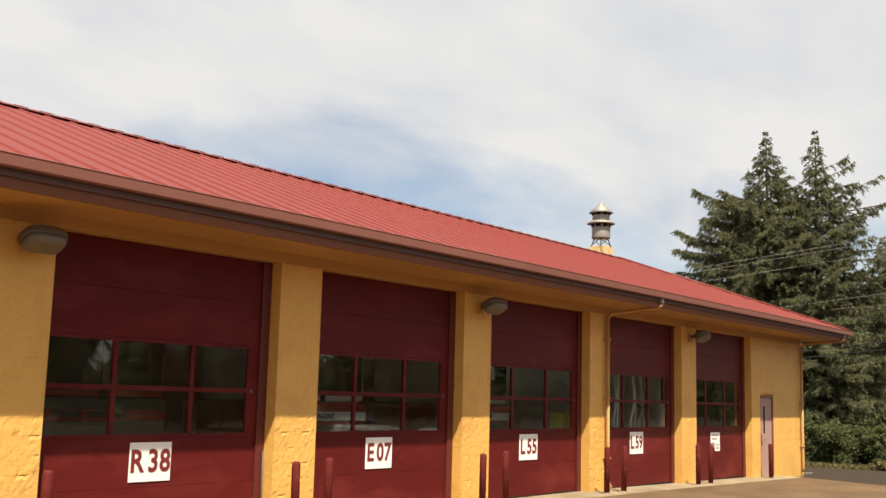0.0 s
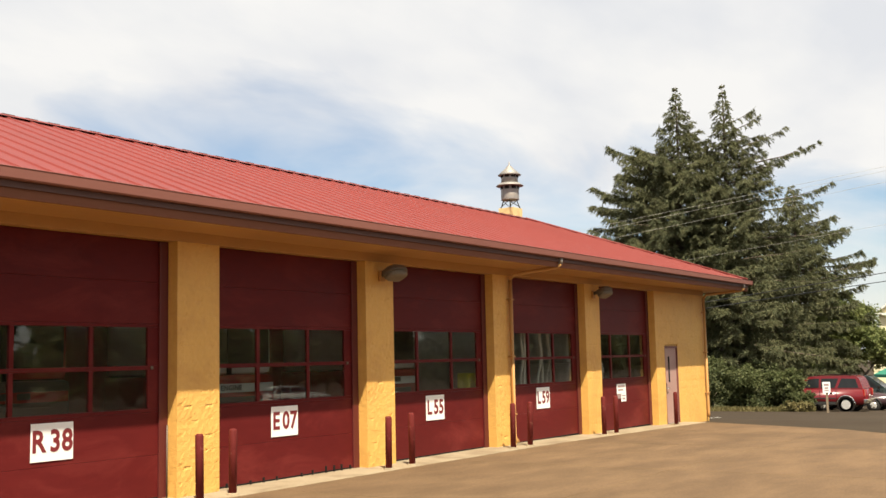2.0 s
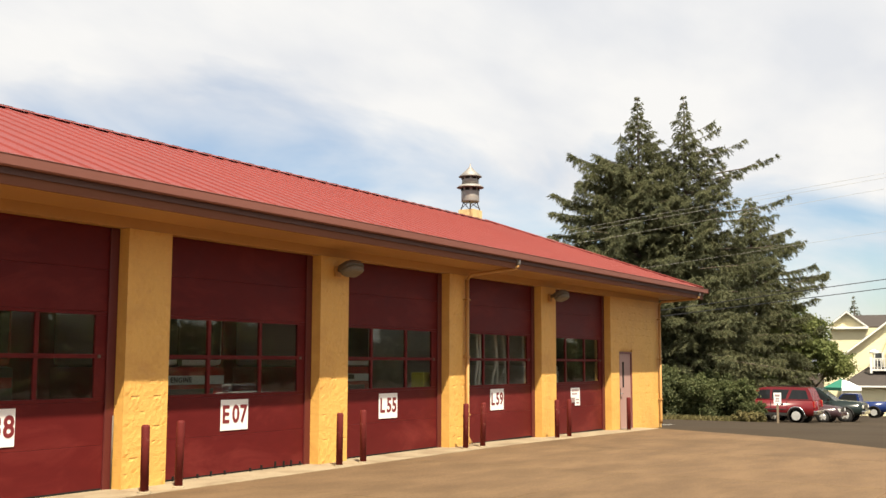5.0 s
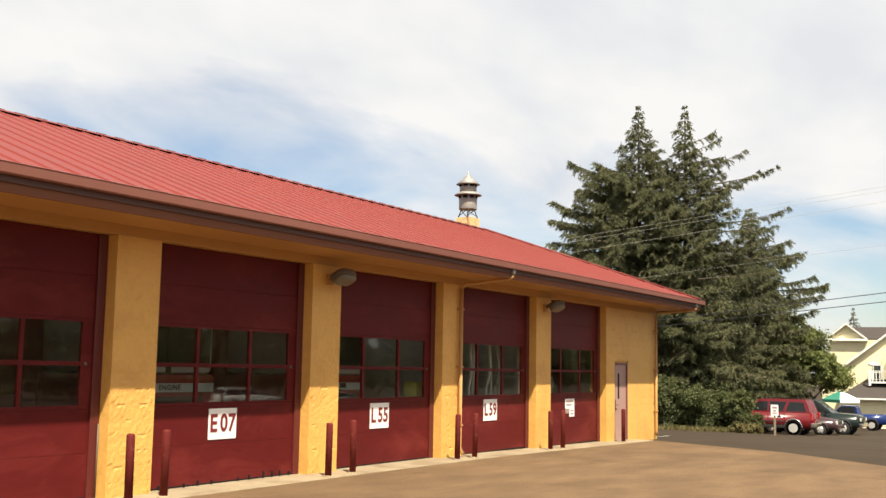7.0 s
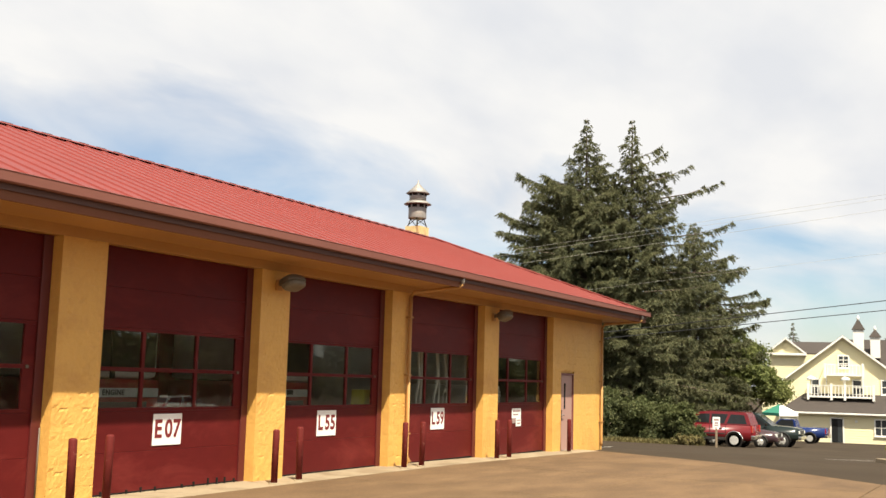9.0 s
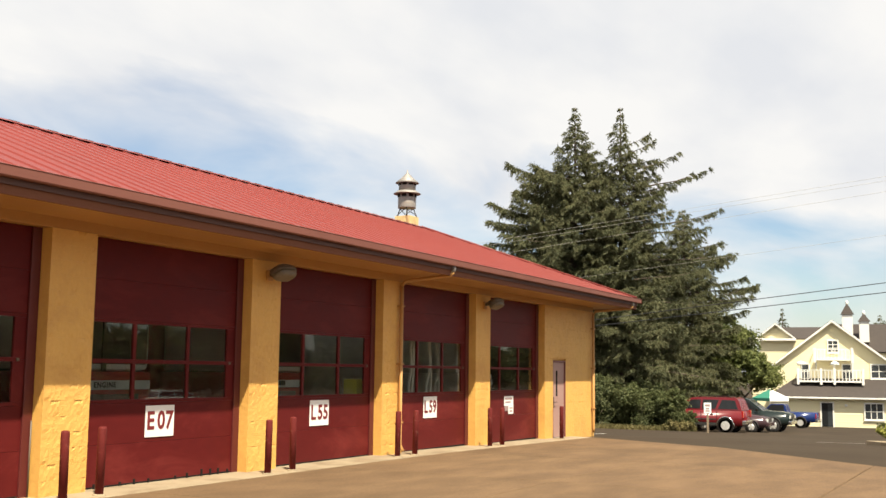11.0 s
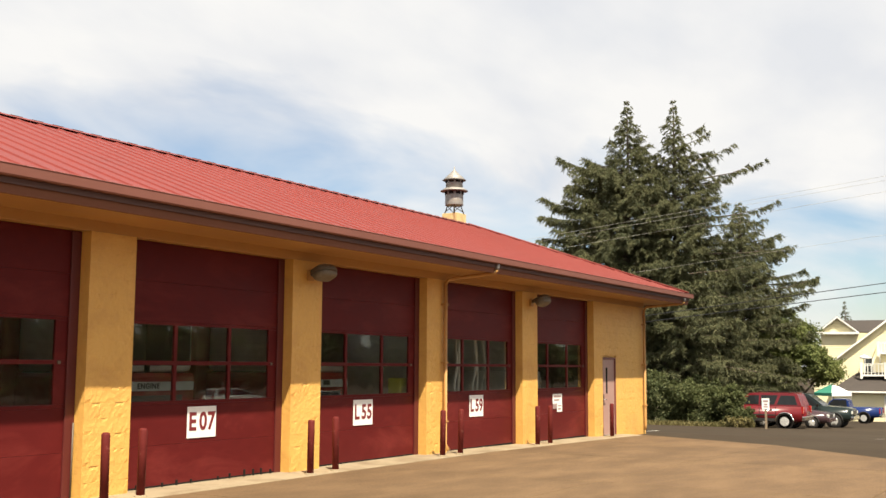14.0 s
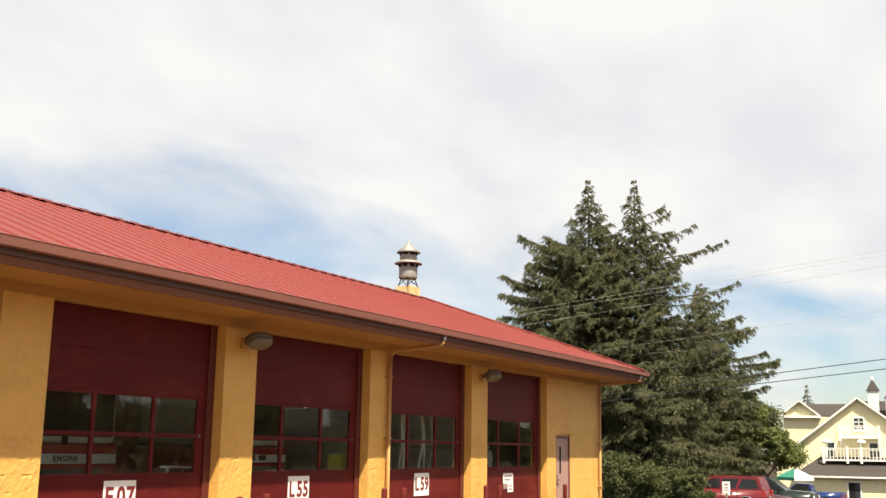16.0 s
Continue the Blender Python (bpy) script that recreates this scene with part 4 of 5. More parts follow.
def leafy(name, label, category, x, y, blobs, count, mat, leaf=0.16, seed=1, trunk=None, group=""):
    """A broadleaf plant: leaf blades gathered on uneven clumps about a stem."""
    rg = np.random.default_rng(seed)
    z0 = ground_z(x) - 0.05
    t = thing(name, label, category, m=pose(x, y, z0), group=group)
    bm = bmesh.new()
    for (cx, cy, cz, rx, ry, rz) in blobs[:8]:
        tube(bm, [(0.1 * cx, 0.1 * cy, 0), (0.5 * cx, 0.5 * cy, cz * 0.55), (cx, cy, cz)], [trunk or 0.05, (trunk or 0.05) * 0.6, 0.015], 6)
    part("stems", bm, BARK, t)
    tris = []
    vol = np.array([b[3] * b[4] * b[5] for b in blobs]) ** 0.67
    for b, k in zip(blobs, (count * vol / vol.sum()).astype(int)):
        c, r = np.array(b[:3]), np.array(b[3:])
        sub = rg.normal(0, 1, (max(8, k // 60), 3))
        sub /= np.linalg.norm(sub, axis=1)[:, None]
        sub *= rg.uniform(0.55, 1.05, (len(sub), 1))
        pick = sub[rg.integers(0, len(sub), k)] + rg.normal(0, 0.16, (k, 3))
        p = c + pick * r
        p[:, 2] = np.maximum(p[:, 2], 0.04)
        d = rg.normal(0, 1, (k, 3)) + np.array((0, 0, -0.25))
        d /= np.linalg.norm(d, axis=1)[:, None]
        w = np.cross(d, rg.normal(0, 1, (k, 3)))
        w /= np.linalg.norm(w, axis=1)[:, None] + 1e-6
        ln = rg.uniform(0.6, 1.3, (k, 1)) * leaf
        tris.append(np.stack((p - w * ln * 0.4, p + w * ln * 0.4, p + d * ln), axis=1))
        tris.append(np.stack((p - w * ln * 0.4, p - d * ln * 0.55, p + w * ln * 0.4), axis=1))
    foliage_mesh("crown", np.concatenate(tris), mat, t)
    return t


def cloud(seed, n, rx, ry, z0, z1, r0, r1):
    q = random.Random(seed)
    out = []
    for i in range(n):
        a, s = q.random() * 6.283, math.sqrt(q.random())
        z = q.uniform(z0, z1)
        k = 1 - 0.28 * (z - z0) / (z1 - z0)
        r = q.uniform(r0, r1)
        out.append((rx * s * k * math.cos(a), ry * s * k * math.sin(a), z, r, r, r * 0.85))
    return out


leafy("broadleaf_tree", "rounded broadleaf tree in full green leaf", "tree", 58.2, 6.5, cloud(5, 38, 3.0, 3.0, 3.5, 6.7, 0.7, 1.3), 38000, LEAVES, 0.15, 7, 0.14)
leafy("broadleaf_tree", "lighter broadleaf tree behind the parked cars", "tree", 56.0, 8.0, cloud(8, 20, 2.4, 2.4, 1.8, 6.2, 0.8, 1.4), 20000, LEAVES, 0.15, 9, 0.12)
for i in range(7):
    f = i / 6
    leafy("shrub", "dense dark green shrub below the spruces", "shrub", 38.6 + 2.6 * f + (0.5 if i % 2 else 0), 10.6 - 4.9 * f, cloud(20 + i, 9, 0.9, 0.9, 0.5, 1.5 + 0.4 * (i % 3), 0.5, 0.85), 9000, SHRUB, 0.095, 60 + i, 0.04, "shrubs")
leafy("shrub", "tall mixed shrub beside the red car", "shrub", 45.2, 8.0, cloud(33, 10, 1.3, 1.2, 0.8, 2.6, 0.6, 0.9), 6000, SHRUB, 0.14, 70, 0.05, "shrubs")
leafy("shrub", "low yellowing shrub by the sign post", "shrub", 39.2, 4.2, cloud(34, 6, 0.5, 0.9, 0.1, 0.3, 0.2, 0.3), 2200, GRASS, 0.1, 71, 0.03, "shrubs")

leafy("shrub", "dark shrub growing round the nose of the red car", "shrub", 41.1, 6.9, cloud(36, 9, 0.7, 0.9, 0.4, 1.7, 0.45, 0.75), 8000, SHRUB, 0.095, 74, 0.04, "shrubs")

leafy("shrub", "dark shrub in front of the red car", "shrub", 40.5, 5.25, cloud(37, 11, 0.5, 0.9, 0.4, 1.9, 0.45, 0.7), 10000, SHRUB, 0.095, 75, 0.04, "shrubs")
leafy("shrub", "low dark shrub in front of the red car", "shrub", 40.3, 4.35, cloud(38, 8, 0.5, 0.7, 0.3, 0.85, 0.35, 0.5), 6500, SHRUB, 0.09, 76, 0.04, "shrubs")

# grass verge between lot and shrubs
rg = np.random.default_rng(5)
n = 9000
f = rg.random(n)
gx = 37.2 + 1.9 * f + rg.random(n) * 2.4
gy = 11.5 - 7.6 * f
gz = np.array([ground_z(v) for v in gx]) - 0.06
p = np.stack((gx, gy, gz), axis=1)
d = np.stack((rg.normal(0, 0.4, n), rg.normal(0, 0.4, n), np.ones(n)), axis=1) * rg.uniform(0.08, 0.3, (n, 1))
w = np.stack((rg.normal(0, 0.02, n), rg.normal(0, 0.03, n), np.zeros(n)), axis=1)
foliage_mesh("grass", np.stack((p - w, p + w, p + d), axis=1), GRASS, None, "stuff", "dry grass verge at the edge of the lot")["category"] = "grass"

# far woods across the road, which the door glass mirrors
tr = []
rg = np.random.default_rng(12)
for i in range(240):
    cx, cy, r, hh = -90 + 1.6 * i + rg.normal(0, 1), -62 + rg.normal(0, 5), rg.uniform(2.0, 3.6), rg.uniform(4.2, 7.2)
    k = 230
    u = rg.random(k)
    a = rg.random(k) * 6.283
    rr = r * (1 - u) ** 0.7 * rg.uniform(0.6, 1.05, k)
    p = np.stack((cx + rr * np.cos(a), cy + rr * np.sin(a), hh * u), axis=1)
    d = rg.normal(0, 1, (k, 3))
    w = rg.normal(0, 1, (k, 3))
    tr.append(np.stack((p - w * 0.45, p + w * 0.45, p + d * 0.9), axis=1))
foliage_mesh("far_woods", np.concatenate(tr), SHRUB, None, "stuff", "dark belt of woods across the road")["category"] = "woods"

# kerbed island with a golden shrub at the edge of the lot
isl = thing("kerb", "low concrete kerb round a planted island", "kerb", kind="structure")
KERB_TURN = pose(18.3, -7.05, 0, 0, 0, 32)
for a in ((-6.0, 0.0, -0.15, 0.0), (-0.15, 0.0, -5.0, -0.154), (-6.0, -5.85, -5.0, -0.154)):
    bm = bmesh.new()
    box(bm, *a, -0.2, 0.12, 0.02)
    bmesh.ops.transform(bm, matrix=KERB_TURN, verts=bm.verts[:])
    for v in bm.verts:
        v.co.z += ground_z(v.co.x) - 0.06
    part("kerb_stone", bm, PALE_CONCRETE, isl)
leafy("shrub", "golden yellow shrub on the kerbed island", "shrub", 19.6, -7.95, cloud(40, 8, 0.75, 0.6, 0.25, 0.5, 0.25, 0.38), 5500, GOLD_SHRUB, 0.06, 72, 0.02)
for a, b, wd in (((18.9, -5.62), (20.6, -6.9), 0.12), ((15.9, 0.6), (19.5, 1.2), 0.1)):
    va = Vector((b[0] - a[0], b[1] - a[1], 0)).normalized().cross(Vector((0, 0, 1))) * wd / 2
    pts = [(p[0] + s * va.x, p[1] + s * va.y, ground_z(p[0] + s * va.x) - 0.06 + 0.006) for p, s in ((a, -1), (b, -1), (b, 1), (a, 1))]
    tagged(raw("road_marking", pts, [(0, 1, 2, 3)], LINE_PAINT), "worn pale painted line on the asphalt", "road marking", kind="structure")

# small notice on a post in front of the cars
sp = thing("post_sign", "small white notice on a wooden post by the cars", "sign", m=pose(36.25, 2.0, ground_z(36.25) - 0.06, 0, 0, -90 + 13))
bm = bmesh.new()
box(bm, -0.05, 0.05, -0.05, 0.05, -0.1, 1.35, 0.008)
part("post", bm, POLE_WOOD, sp)
boxpart("board", (-0.17, 0.17, -0.07, -0.052, 0.92, 1.42), WHITE_PAINT, sp, 0.004)
for za, zb, xa in ((1.24, 1.34, 0.11), (1.1, 1.18, 0.08), (1.0, 1.06, 0.1)):
    boxpart("print_bar", (-xa, xa, -0.0735, -0.0705, za, zb), SIGN_GREY, sp)


# ---- parked vehicles: nose to +x in their own frame, wheels on z 0 ----
def wheel(parent, x, y, r, wdt, rim_mat):
    side = 1 if y > 0 else -1
    bm = bmesh.new()
    m = pose(x, y, r, 90, 0, 0)
    lathe(bm, [(r * 0.62, -wdt / 2), (r * 0.92, -wdt / 2), (r, -wdt * 0.3), (r, wdt * 0.3), (r * 0.92, wdt / 2), (r * 0.62, wdt / 2)], sides=20, m=m)
    w = part("wheel", bm, TYRE, parent)
    bm = bmesh.new()
    lathe(bm, [(r * 0.60, -wdt * 0.52), (r * 0.56, wdt * 0.52), (r * 0.2, wdt * 0.56)], sides=16, m=m)
    for k in range(5):
        box(bm, -0.03, 0.03, -wdt * 0.57, wdt * 0.57, r * 0.15, r * 0.58, 0.0, pose(x, y, r, 0, k * 72, 0))
    part("rim", bm, rim_mat, w, "bright metal rim")
    return w


def vehicle(label, m, paint, L, Wd, body, cabin, glass_cuts, wheels, r, details, name="car", category="car"):
    """body: lower side outline; cabin: upper side outline; both (x, z). The cabin leans in towards the roof."""
    v = thing(name, label, category, m=m, group="parked vehicles")
    bm = bmesh.new()
    prism(bm, body, -Wd / 2, Wd / 2)
    bmesh.ops.recalc_face_normals(bm, faces=bm.faces[:])
    bmesh.ops.bevel(bm, geom=bm.edges[:], offset=0.05, segments=2, affect="EDGES", clamp_overlap=True)
    for f in bm.faces:
        f.smooth = True
    part("body", bm, paint, v)
    z0, z1 = min(z for x, z in cabin), max(z for x, z in cabin)
    bm = bmesh.new()
    prism(bm, cabin, -Wd / 2 + 0.05, Wd / 2 - 0.05)
    for q in bm.verts:
        q.co.y *= 1 - 0.16 * (q.co.z - z0) / (z1 - z0)
    bmesh.ops.recalc_face_normals(bm, faces=bm.faces[:])
    bmesh.ops.bevel(bm, geom=bm.edges[:], offset=0.05, segments=2, affect="EDGES", clamp_overlap=True)
    cab = part("cabin", bm, paint, v)
    for cut in glass_cuts:
        for s in (-1, 1):
            bm = bmesh.new()
            vs = []
            for x, z in cut:
                half = (Wd / 2 - 0.05) * (1 - 0.16 * (z - z0) / (z1 - z0))
                vs.append((bm.verts.new((x, s * (half + 0.006), z)), bm.verts.new((x, s * (half - 0.01), z))))
            bm.faces.new([a for a, b in vs])
            bm.faces.new([b for a, b in vs][::-1])
            for i in range(len(vs)):
                j = (i + 1) % len(vs)
                bm.faces.new((vs[i][0], vs[i][1], vs[j][1], vs[j][0]))
            part("side_window", bm, CAR_GLASS, cab)
    # screens front and rear, laid on the slopes of the cabin outline
    tops = sorted([p for p in cabin if p[1] > z1 - 0.06])
    lows = sorted([p for p in cabin if p[1] < z0 + 0.06])
    for nm, lo, hi, out in (("windscreen", lows[-1], tops[-1], 1), ("rear_screen", lows[0], tops[0], -1)):
        bm = bmesh.new()
        for off in (0.010, -0.01):
            q = []
            for t in (0.12, 0.90):
                x, z = lo[0] + (hi[0] - lo[0]) * t, lo[1] + (hi[1] - lo[1]) * t
                half = (Wd / 2 - 0.13) * (1 - 0.16 * (z - z0) / (z1 - z0))
                q.append((x + out * off, half, z))
            bm.faces.new([bm.verts.new(c) for c in ((q[0][0], -q[0][1], q[0][2]), (q[0][0], q[0][1], q[0][2]), (q[1][0], q[1][1], q[1][2]), (q[1][0], -q[1][1], q[1][2]))])
        part(nm, bm, CAR_GLASS, cab)
    for x in wheels:
        for s in (-1, 1):
            wheel(v, x, s * (Wd / 2 - 0.10), r, 0.24, RIM)
            bm = bmesh.new()
            pts = [(x + (r + 0.07) * math.cos(a), s * (Wd / 2 + 0.008), r + (r + 0.07) * math.sin(a)) for a in [math.pi * k / 12 for k in range(13)]]
            tube(bm, pts, 0.035, 6)
            part("wheel_arch", bm, details.get("arch", TYRE), v)
            bm = bmesh.new()
            m2 = pose(x, s * (Wd / 2 - 0.02), r, 90, 0, 0)
            lathe(bm, [(r + 0.05, -0.04), (r + 0.05, 0.024)], sides=20, m=m2)
            part("wheel_well", bm, RUBBER, v)
    zf = details.get("lamp_z", 0.75)
    xf, xr = max(x for x, z in body), min(x for x, z in body)
    for s in (-1, 1):
        boxpart("headlight", (xf - 0.10, xf + 0.012, s * (Wd / 2 - 0.2) - 0.15, s * (Wd / 2 - 0.2) + 0.15, zf - 0.08, zf + 0.09), LAMP_CLEAR, v, 0.015)
        boxpart("tail_light", (xr - 0.012, xr + 0.1, s * (Wd / 2 - 0.09) - 0.08, s * (Wd / 2 - 0.09) + 0.085, zf - 0.05, zf + 0.32), LAMP_TAIL, v, 0.015)
        boxpart("mirror", (details.get("mirror_x", 0.8) - 0.06, details.get("mirror_x", 0.8) + 0.06, s * (Wd / 2 + 0.1) - 0.1, s * (Wd / 2 + 0.1) + 0.08, z0 + 0.02, z0 + 0.19), RUBBER, v, 0.03)
        for x in details.get("handles", ()):
            boxpart("door_handle", (x - 0.09, x + 0.09, s * (Wd / 2 + 0.012) - 0.012, s * (Wd / 2 + 0.012) + 0.012, z0 - 0.17, z0 - 0.13), RUBBER, v, 0.006)
    # dark rockers between the wheels, a rubbing strip and the shut lines of the doors
    low = min(z for x, z in body)
    for s in (-1, 1):
        ya, yb = sorted((s * (Wd / 2 - 0.03), s * (Wd / 2 + 0.010)))
        boxpart("rocker_panel", (min(wheels) + r + 0.08, max(wheels) - r - 0.08, ya, yb, low + 0.01, low + 0.15), TYRE, v, 0.01)
        boxpart("rubbing_strip", (min(wheels) + r + 0.10, max(wheels) - r - 0.10, ya, yb, z0 - 0.46, z0 - 0.40), details.get("strip", TYRE), v, 0.008)
        for x in details.get("seams", ()):
            ya, yb = sorted((s * (Wd / 2 - 0.02), s * (Wd / 2 + 0.004)))
            boxpart("door_seam", (x - 0.012, x + 0.012, ya, yb, low + 0.16, z0 - 0.02), RUBBER, v)
    if details.get("rack"):
        for s in (-1, 1):
            bm = bmesh.new()
            yr = s * (Wd / 2 - 0.05) * 0.78
            tube(bm, [(-1.7, yr, z1 + 0.01), (-1.6, yr, z1 + 0.06), (-0.1, yr, z1 + 0.06), (0.0, yr, z1 + 0.01)], 0.018, 6)
            part("roof_rail", bm, RUBBER, v)
    boxpart("grille", (xf - 0.05, xf + 0.014, -Wd / 2 + 0.38, Wd / 2 - 0.38, zf - 0.1, zf + 0.1), DARK_STEEL, v, 0.01)
    boxpart("front_bumper", (xf - 0.1, xf + 0.09, -Wd / 2 + 0.03, Wd / 2 - 0.03, r + 0.05, r + 0.27), details.get("bumper", CHROME), v, 0.04)
    boxpart("rear_bumper", (xr - 0.11, xr + 0.1, -Wd / 2 + 0.03, Wd / 2 - 0.03, r + 0.06, r + 0.28), details.get("bumper", CHROME), v, 0.04)
    return v


SUV_RED, DEEP_GREEN, PLUM, BLUE = car_paint("car_red", (0.115, 0.008, 0.011)), car_paint("car_dark_green", (0.012, 0.019, 0.018)), car_paint("car_dark_plum", (0.05, 0.028, 0.032)), car_paint("car_blue", (0.010, 0.024, 0.105))

# large red utility car, its nose in the shrubs
suv_body = [(-2.36, 0.45), (-2.38, 0.75), (-2.34, 1.16), (1.15, 1.18), (2.35, 1.08), (2.58, 0.95), (2.6, 0.5), (2.4, 0.38), (-2.2, 0.38)]
suv_cab = [(-2.31, 1.14), (-2.08, 1.78), (-1.9, 1.84), (0.25, 1.84), (0.45, 1.79), (1.25, 1.14)]
vehicle("red four-wheel-drive utility car parked under the trees", pose(42.75, 3.92, ground_z(42.75) - 0.06, 0, 0, 90), SUV_RED, 5.2, 1.98, suv_body, suv_cab,
        [[(-2.10, 1.24), (-1.94, 1.70), (-1.25, 1.72), (-1.05, 1.24)], [(-0.92, 1.24), (-1.10, 1.72), (-0.25, 1.72), (-0.22, 1.24)], [(-0.12, 1.24), (-0.14, 1.72), (0.36, 1.70), (0.95, 1.24)]],
        (-1.45, 1.6), 0.39, {"arch": CHROME, "lamp_z": 0.85, "mirror_x": 0.95, "handles": (-0.75, 0.15), "seams": (-1.0, -0.17, 0.95), "rack": True})
# small dark estate car behind it
est_body = [(-2.2, 0.42), (-2.24, 0.8), (-2.18, 0.98), (0.85, 1.0), (1.9, 0.86), (2.18, 0.72), (2.2, 0.42), (2.0, 0.3), (-2.0, 0.3)]
est_cab = [(-2.12, 0.96), (-1.85, 1.42), (-1.6, 1.46), (-0.1, 1.46), (0.1, 1.42), (0.95, 0.96)]
vehicle("small dark plum estate car parked between larger ones", pose(46.0, 3.2, ground_z(46.0) - 0.06, 0, 0, -90), PLUM, 4.4, 1.74, est_body, est_cab,
        [[(-1.95, 1.04), (-1.75, 1.38), (-0.9, 1.39), (-0.85, 1.04)], [(-0.75, 1.04), (-0.8, 1.39), (0.05, 1.37), (0.6, 1.04)]],
        (-1.3, 1.35), 0.31, {"arch": TYRE, "lamp_z": 0.68, "mirror_x": 0.6, "bumper": PLUM, "handles": (-0.6, 0.2)})
# dark green four-wheel drive
trk_body = [(-2.5, 0.5), (-2.54, 0.8), (-2.5, 1.18), (1.0, 1.2), (2.1, 1.14), (2.42, 1.04), (2.46, 0.55), (2.3, 0.42), (-2.3, 0.42)]
trk_cab = [(-2.42, 1.16), (-2.2, 1.84), (-2.0, 1.9), (-0.1, 1.9), (0.1, 1.86), (1.0, 1.16)]
vehicle("dark green four-wheel-drive car with chrome front bumper", pose(49.4, 2.85, ground_z(49.4) - 0.06, 0, 0, -90), DEEP_GREEN, 5.0, 1.9, trk_body, trk_cab,
        [[(-2.15, 1.26), (-2.0, 1.78), (-1.1, 1.8), (-1.05, 1.26)], [(-0.95, 1.26), (-0.98, 1.8), (0.0, 1.78), (0.65, 1.26)]],
        (-1.45, 1.5), 0.40, {"arch": TYRE, "lamp_z": 0.88, "mirror_x": 0.65, "handles": (-0.75, 0.2), "seams": (-1.0, 0.0, 0.8), "strip": CHROME})
# blue pickup farther off
pick_body = [(-2.6, 0.55), (-2.62, 1.14), (-0.5, 1.14), (-0.45, 1.08), (1.1, 1.1), (2.2, 1.02), (2.5, 0.9), (2.5, 0.5), (2.3, 0.42), (-2.4, 0.42)]
pick_cab = [(-0.55, 1.06), (-0.4, 1.66), (-0.3, 1.72), (0.55, 1.72), (0.7, 1.67), (1.25, 1.06)]
vehicle("bright blue pickup truck with an open bed", pose(68.0, 4.45, ground_z(68.0) - 0.02, 0, 0, 90), BLUE, 5.1, 1.85, pick_body, pick_cab,
        [[(-0.38, 1.14), (-0.30, 1.66), (0.60, 1.66), (1.06, 1.14)]], (-1.5, 1.55), 0.38, {"arch": TYRE, "lamp_z": 0.78, "mirror_x": 0.9, "handles": (-0.1,)}, name="pickup_truck", category="pickup")

# pale cars across the lot that the lower panes mirror
SILVER = car_paint("car_silver_white", (0.58, 0.57, 0.54))
for cx, cy, turn in ((40.0, -38.0, 20), (55.0, -43.0, 190)):
    vehicle("pale silver estate car parked across the lot", pose(cx, cy, ground_z(cx) - 0.06, 0, 0, turn), SILVER, 4.4, 1.74, est_body, est_cab,
            [[(-1.95, 1.04), (-1.75, 1.38), (-0.9, 1.39), (-0.85, 1.04)], [(-0.75, 1.04), (-0.8, 1.39), (0.05, 1.37), (0.6, 1.04)]],
            (-1.3, 1.35), 0.31, {"arch": TYRE, "lamp_z": 0.68, "mirror_x": 0.6, "bumper": SILVER, "handles": (-0.6, 0.2)})

# ---- canopy tent ----
tent = thing("canopy_tent", "green and white peaked canopy tent behind the cars", "tent", m=pose(74.0, 6.4, ground_z(74) - 0.06, 0, 0, -36) @ Matrix.Diagonal((0.95, 0.95, 1.22, 1)))
for nm, pts, mat in (("canopy_side", ((-1.05, -1.05, 1.85), (1.05, -1.05, 1.85), (0, 0, 2.45)), CANVAS_WHITE), ("canopy_side", ((1.05, -1.05, 1.85), (1.05, 1.05, 1.85), (0, 0, 2.45)), CANVAS_WHITE), ("canopy_side", ((-1.05, 1.05, 1.85), (-1.05, -1.05, 1.85), (0, 0, 2.45)), CANVAS_GREEN), ("canopy_side", ((1.05, 1.05, 1.85), (-1.05, 1.05, 1.85), (0, 0, 2.45)), CANVAS_GREEN)):
    q = [Vector(p) for p in pts]
    low = [v - Vector((0, 0, 0.03)) for v in q]
    drop = [q[0] - Vector((0, 0, 0.2)), q[1] - Vector((0, 0, 0.2))]
    raw(nm, [tuple(v) for v in q + low + drop], [(0, 1, 2), (3, 5, 4), (0, 6, 7, 1), (0, 2, 5, 3), (1, 4, 5, 2)], mat, tent)
for sx in (-1.0, 1.0):
    for sy in (-1.0, 1.0):
        bm = bmesh.new()
        tube(bm, [(sx, sy, 0), (sx, sy, 1.87)], 0.025, 8)
        part("leg", bm, GALV, tent)


# ---- yellow house beyond the lot: x to the right, y away, z up ----
HX, HY = 80.8, 2.75
HZ = ground_z(80.8) - 0.06
house = thing("house", "cream clapboard house with white trim and dark shingle roofs", "house", m=pose(HX, HY, HZ, 0, 0, -82.1))


def siding(name, y, z0, z1, left, right, parent, holes=()):
    """Overlapping boards; left and right give the ends at a height."""
    verts, faces, last = [], [], None
    n = int((z1 - z0) / 0.2)
    for i in range(n):
        a, b = z0 + (z1 - z0) * i / n, z0 + (z1 - z0) * (i + 1) / n
        la, ra, lb, rb = left(a), right(a), left(b), right(b)
        if ra - la < 0.05:
            continue
        if last is None:
            verts += [(la, y, a), (ra, y, a)]
            last = (0, 1)
        k = len(verts)
        verts += [(la, y - 0.03, a), (ra, y - 0.03, a), (rb, y, b), (lb, y, b)]
        faces += [(k, k + 1, k + 2, k + 3), (last[0], last[1], k + 1, k)]
        last = (k + 3, k + 2)
    return raw(name, verts, faces, SIDING, parent)


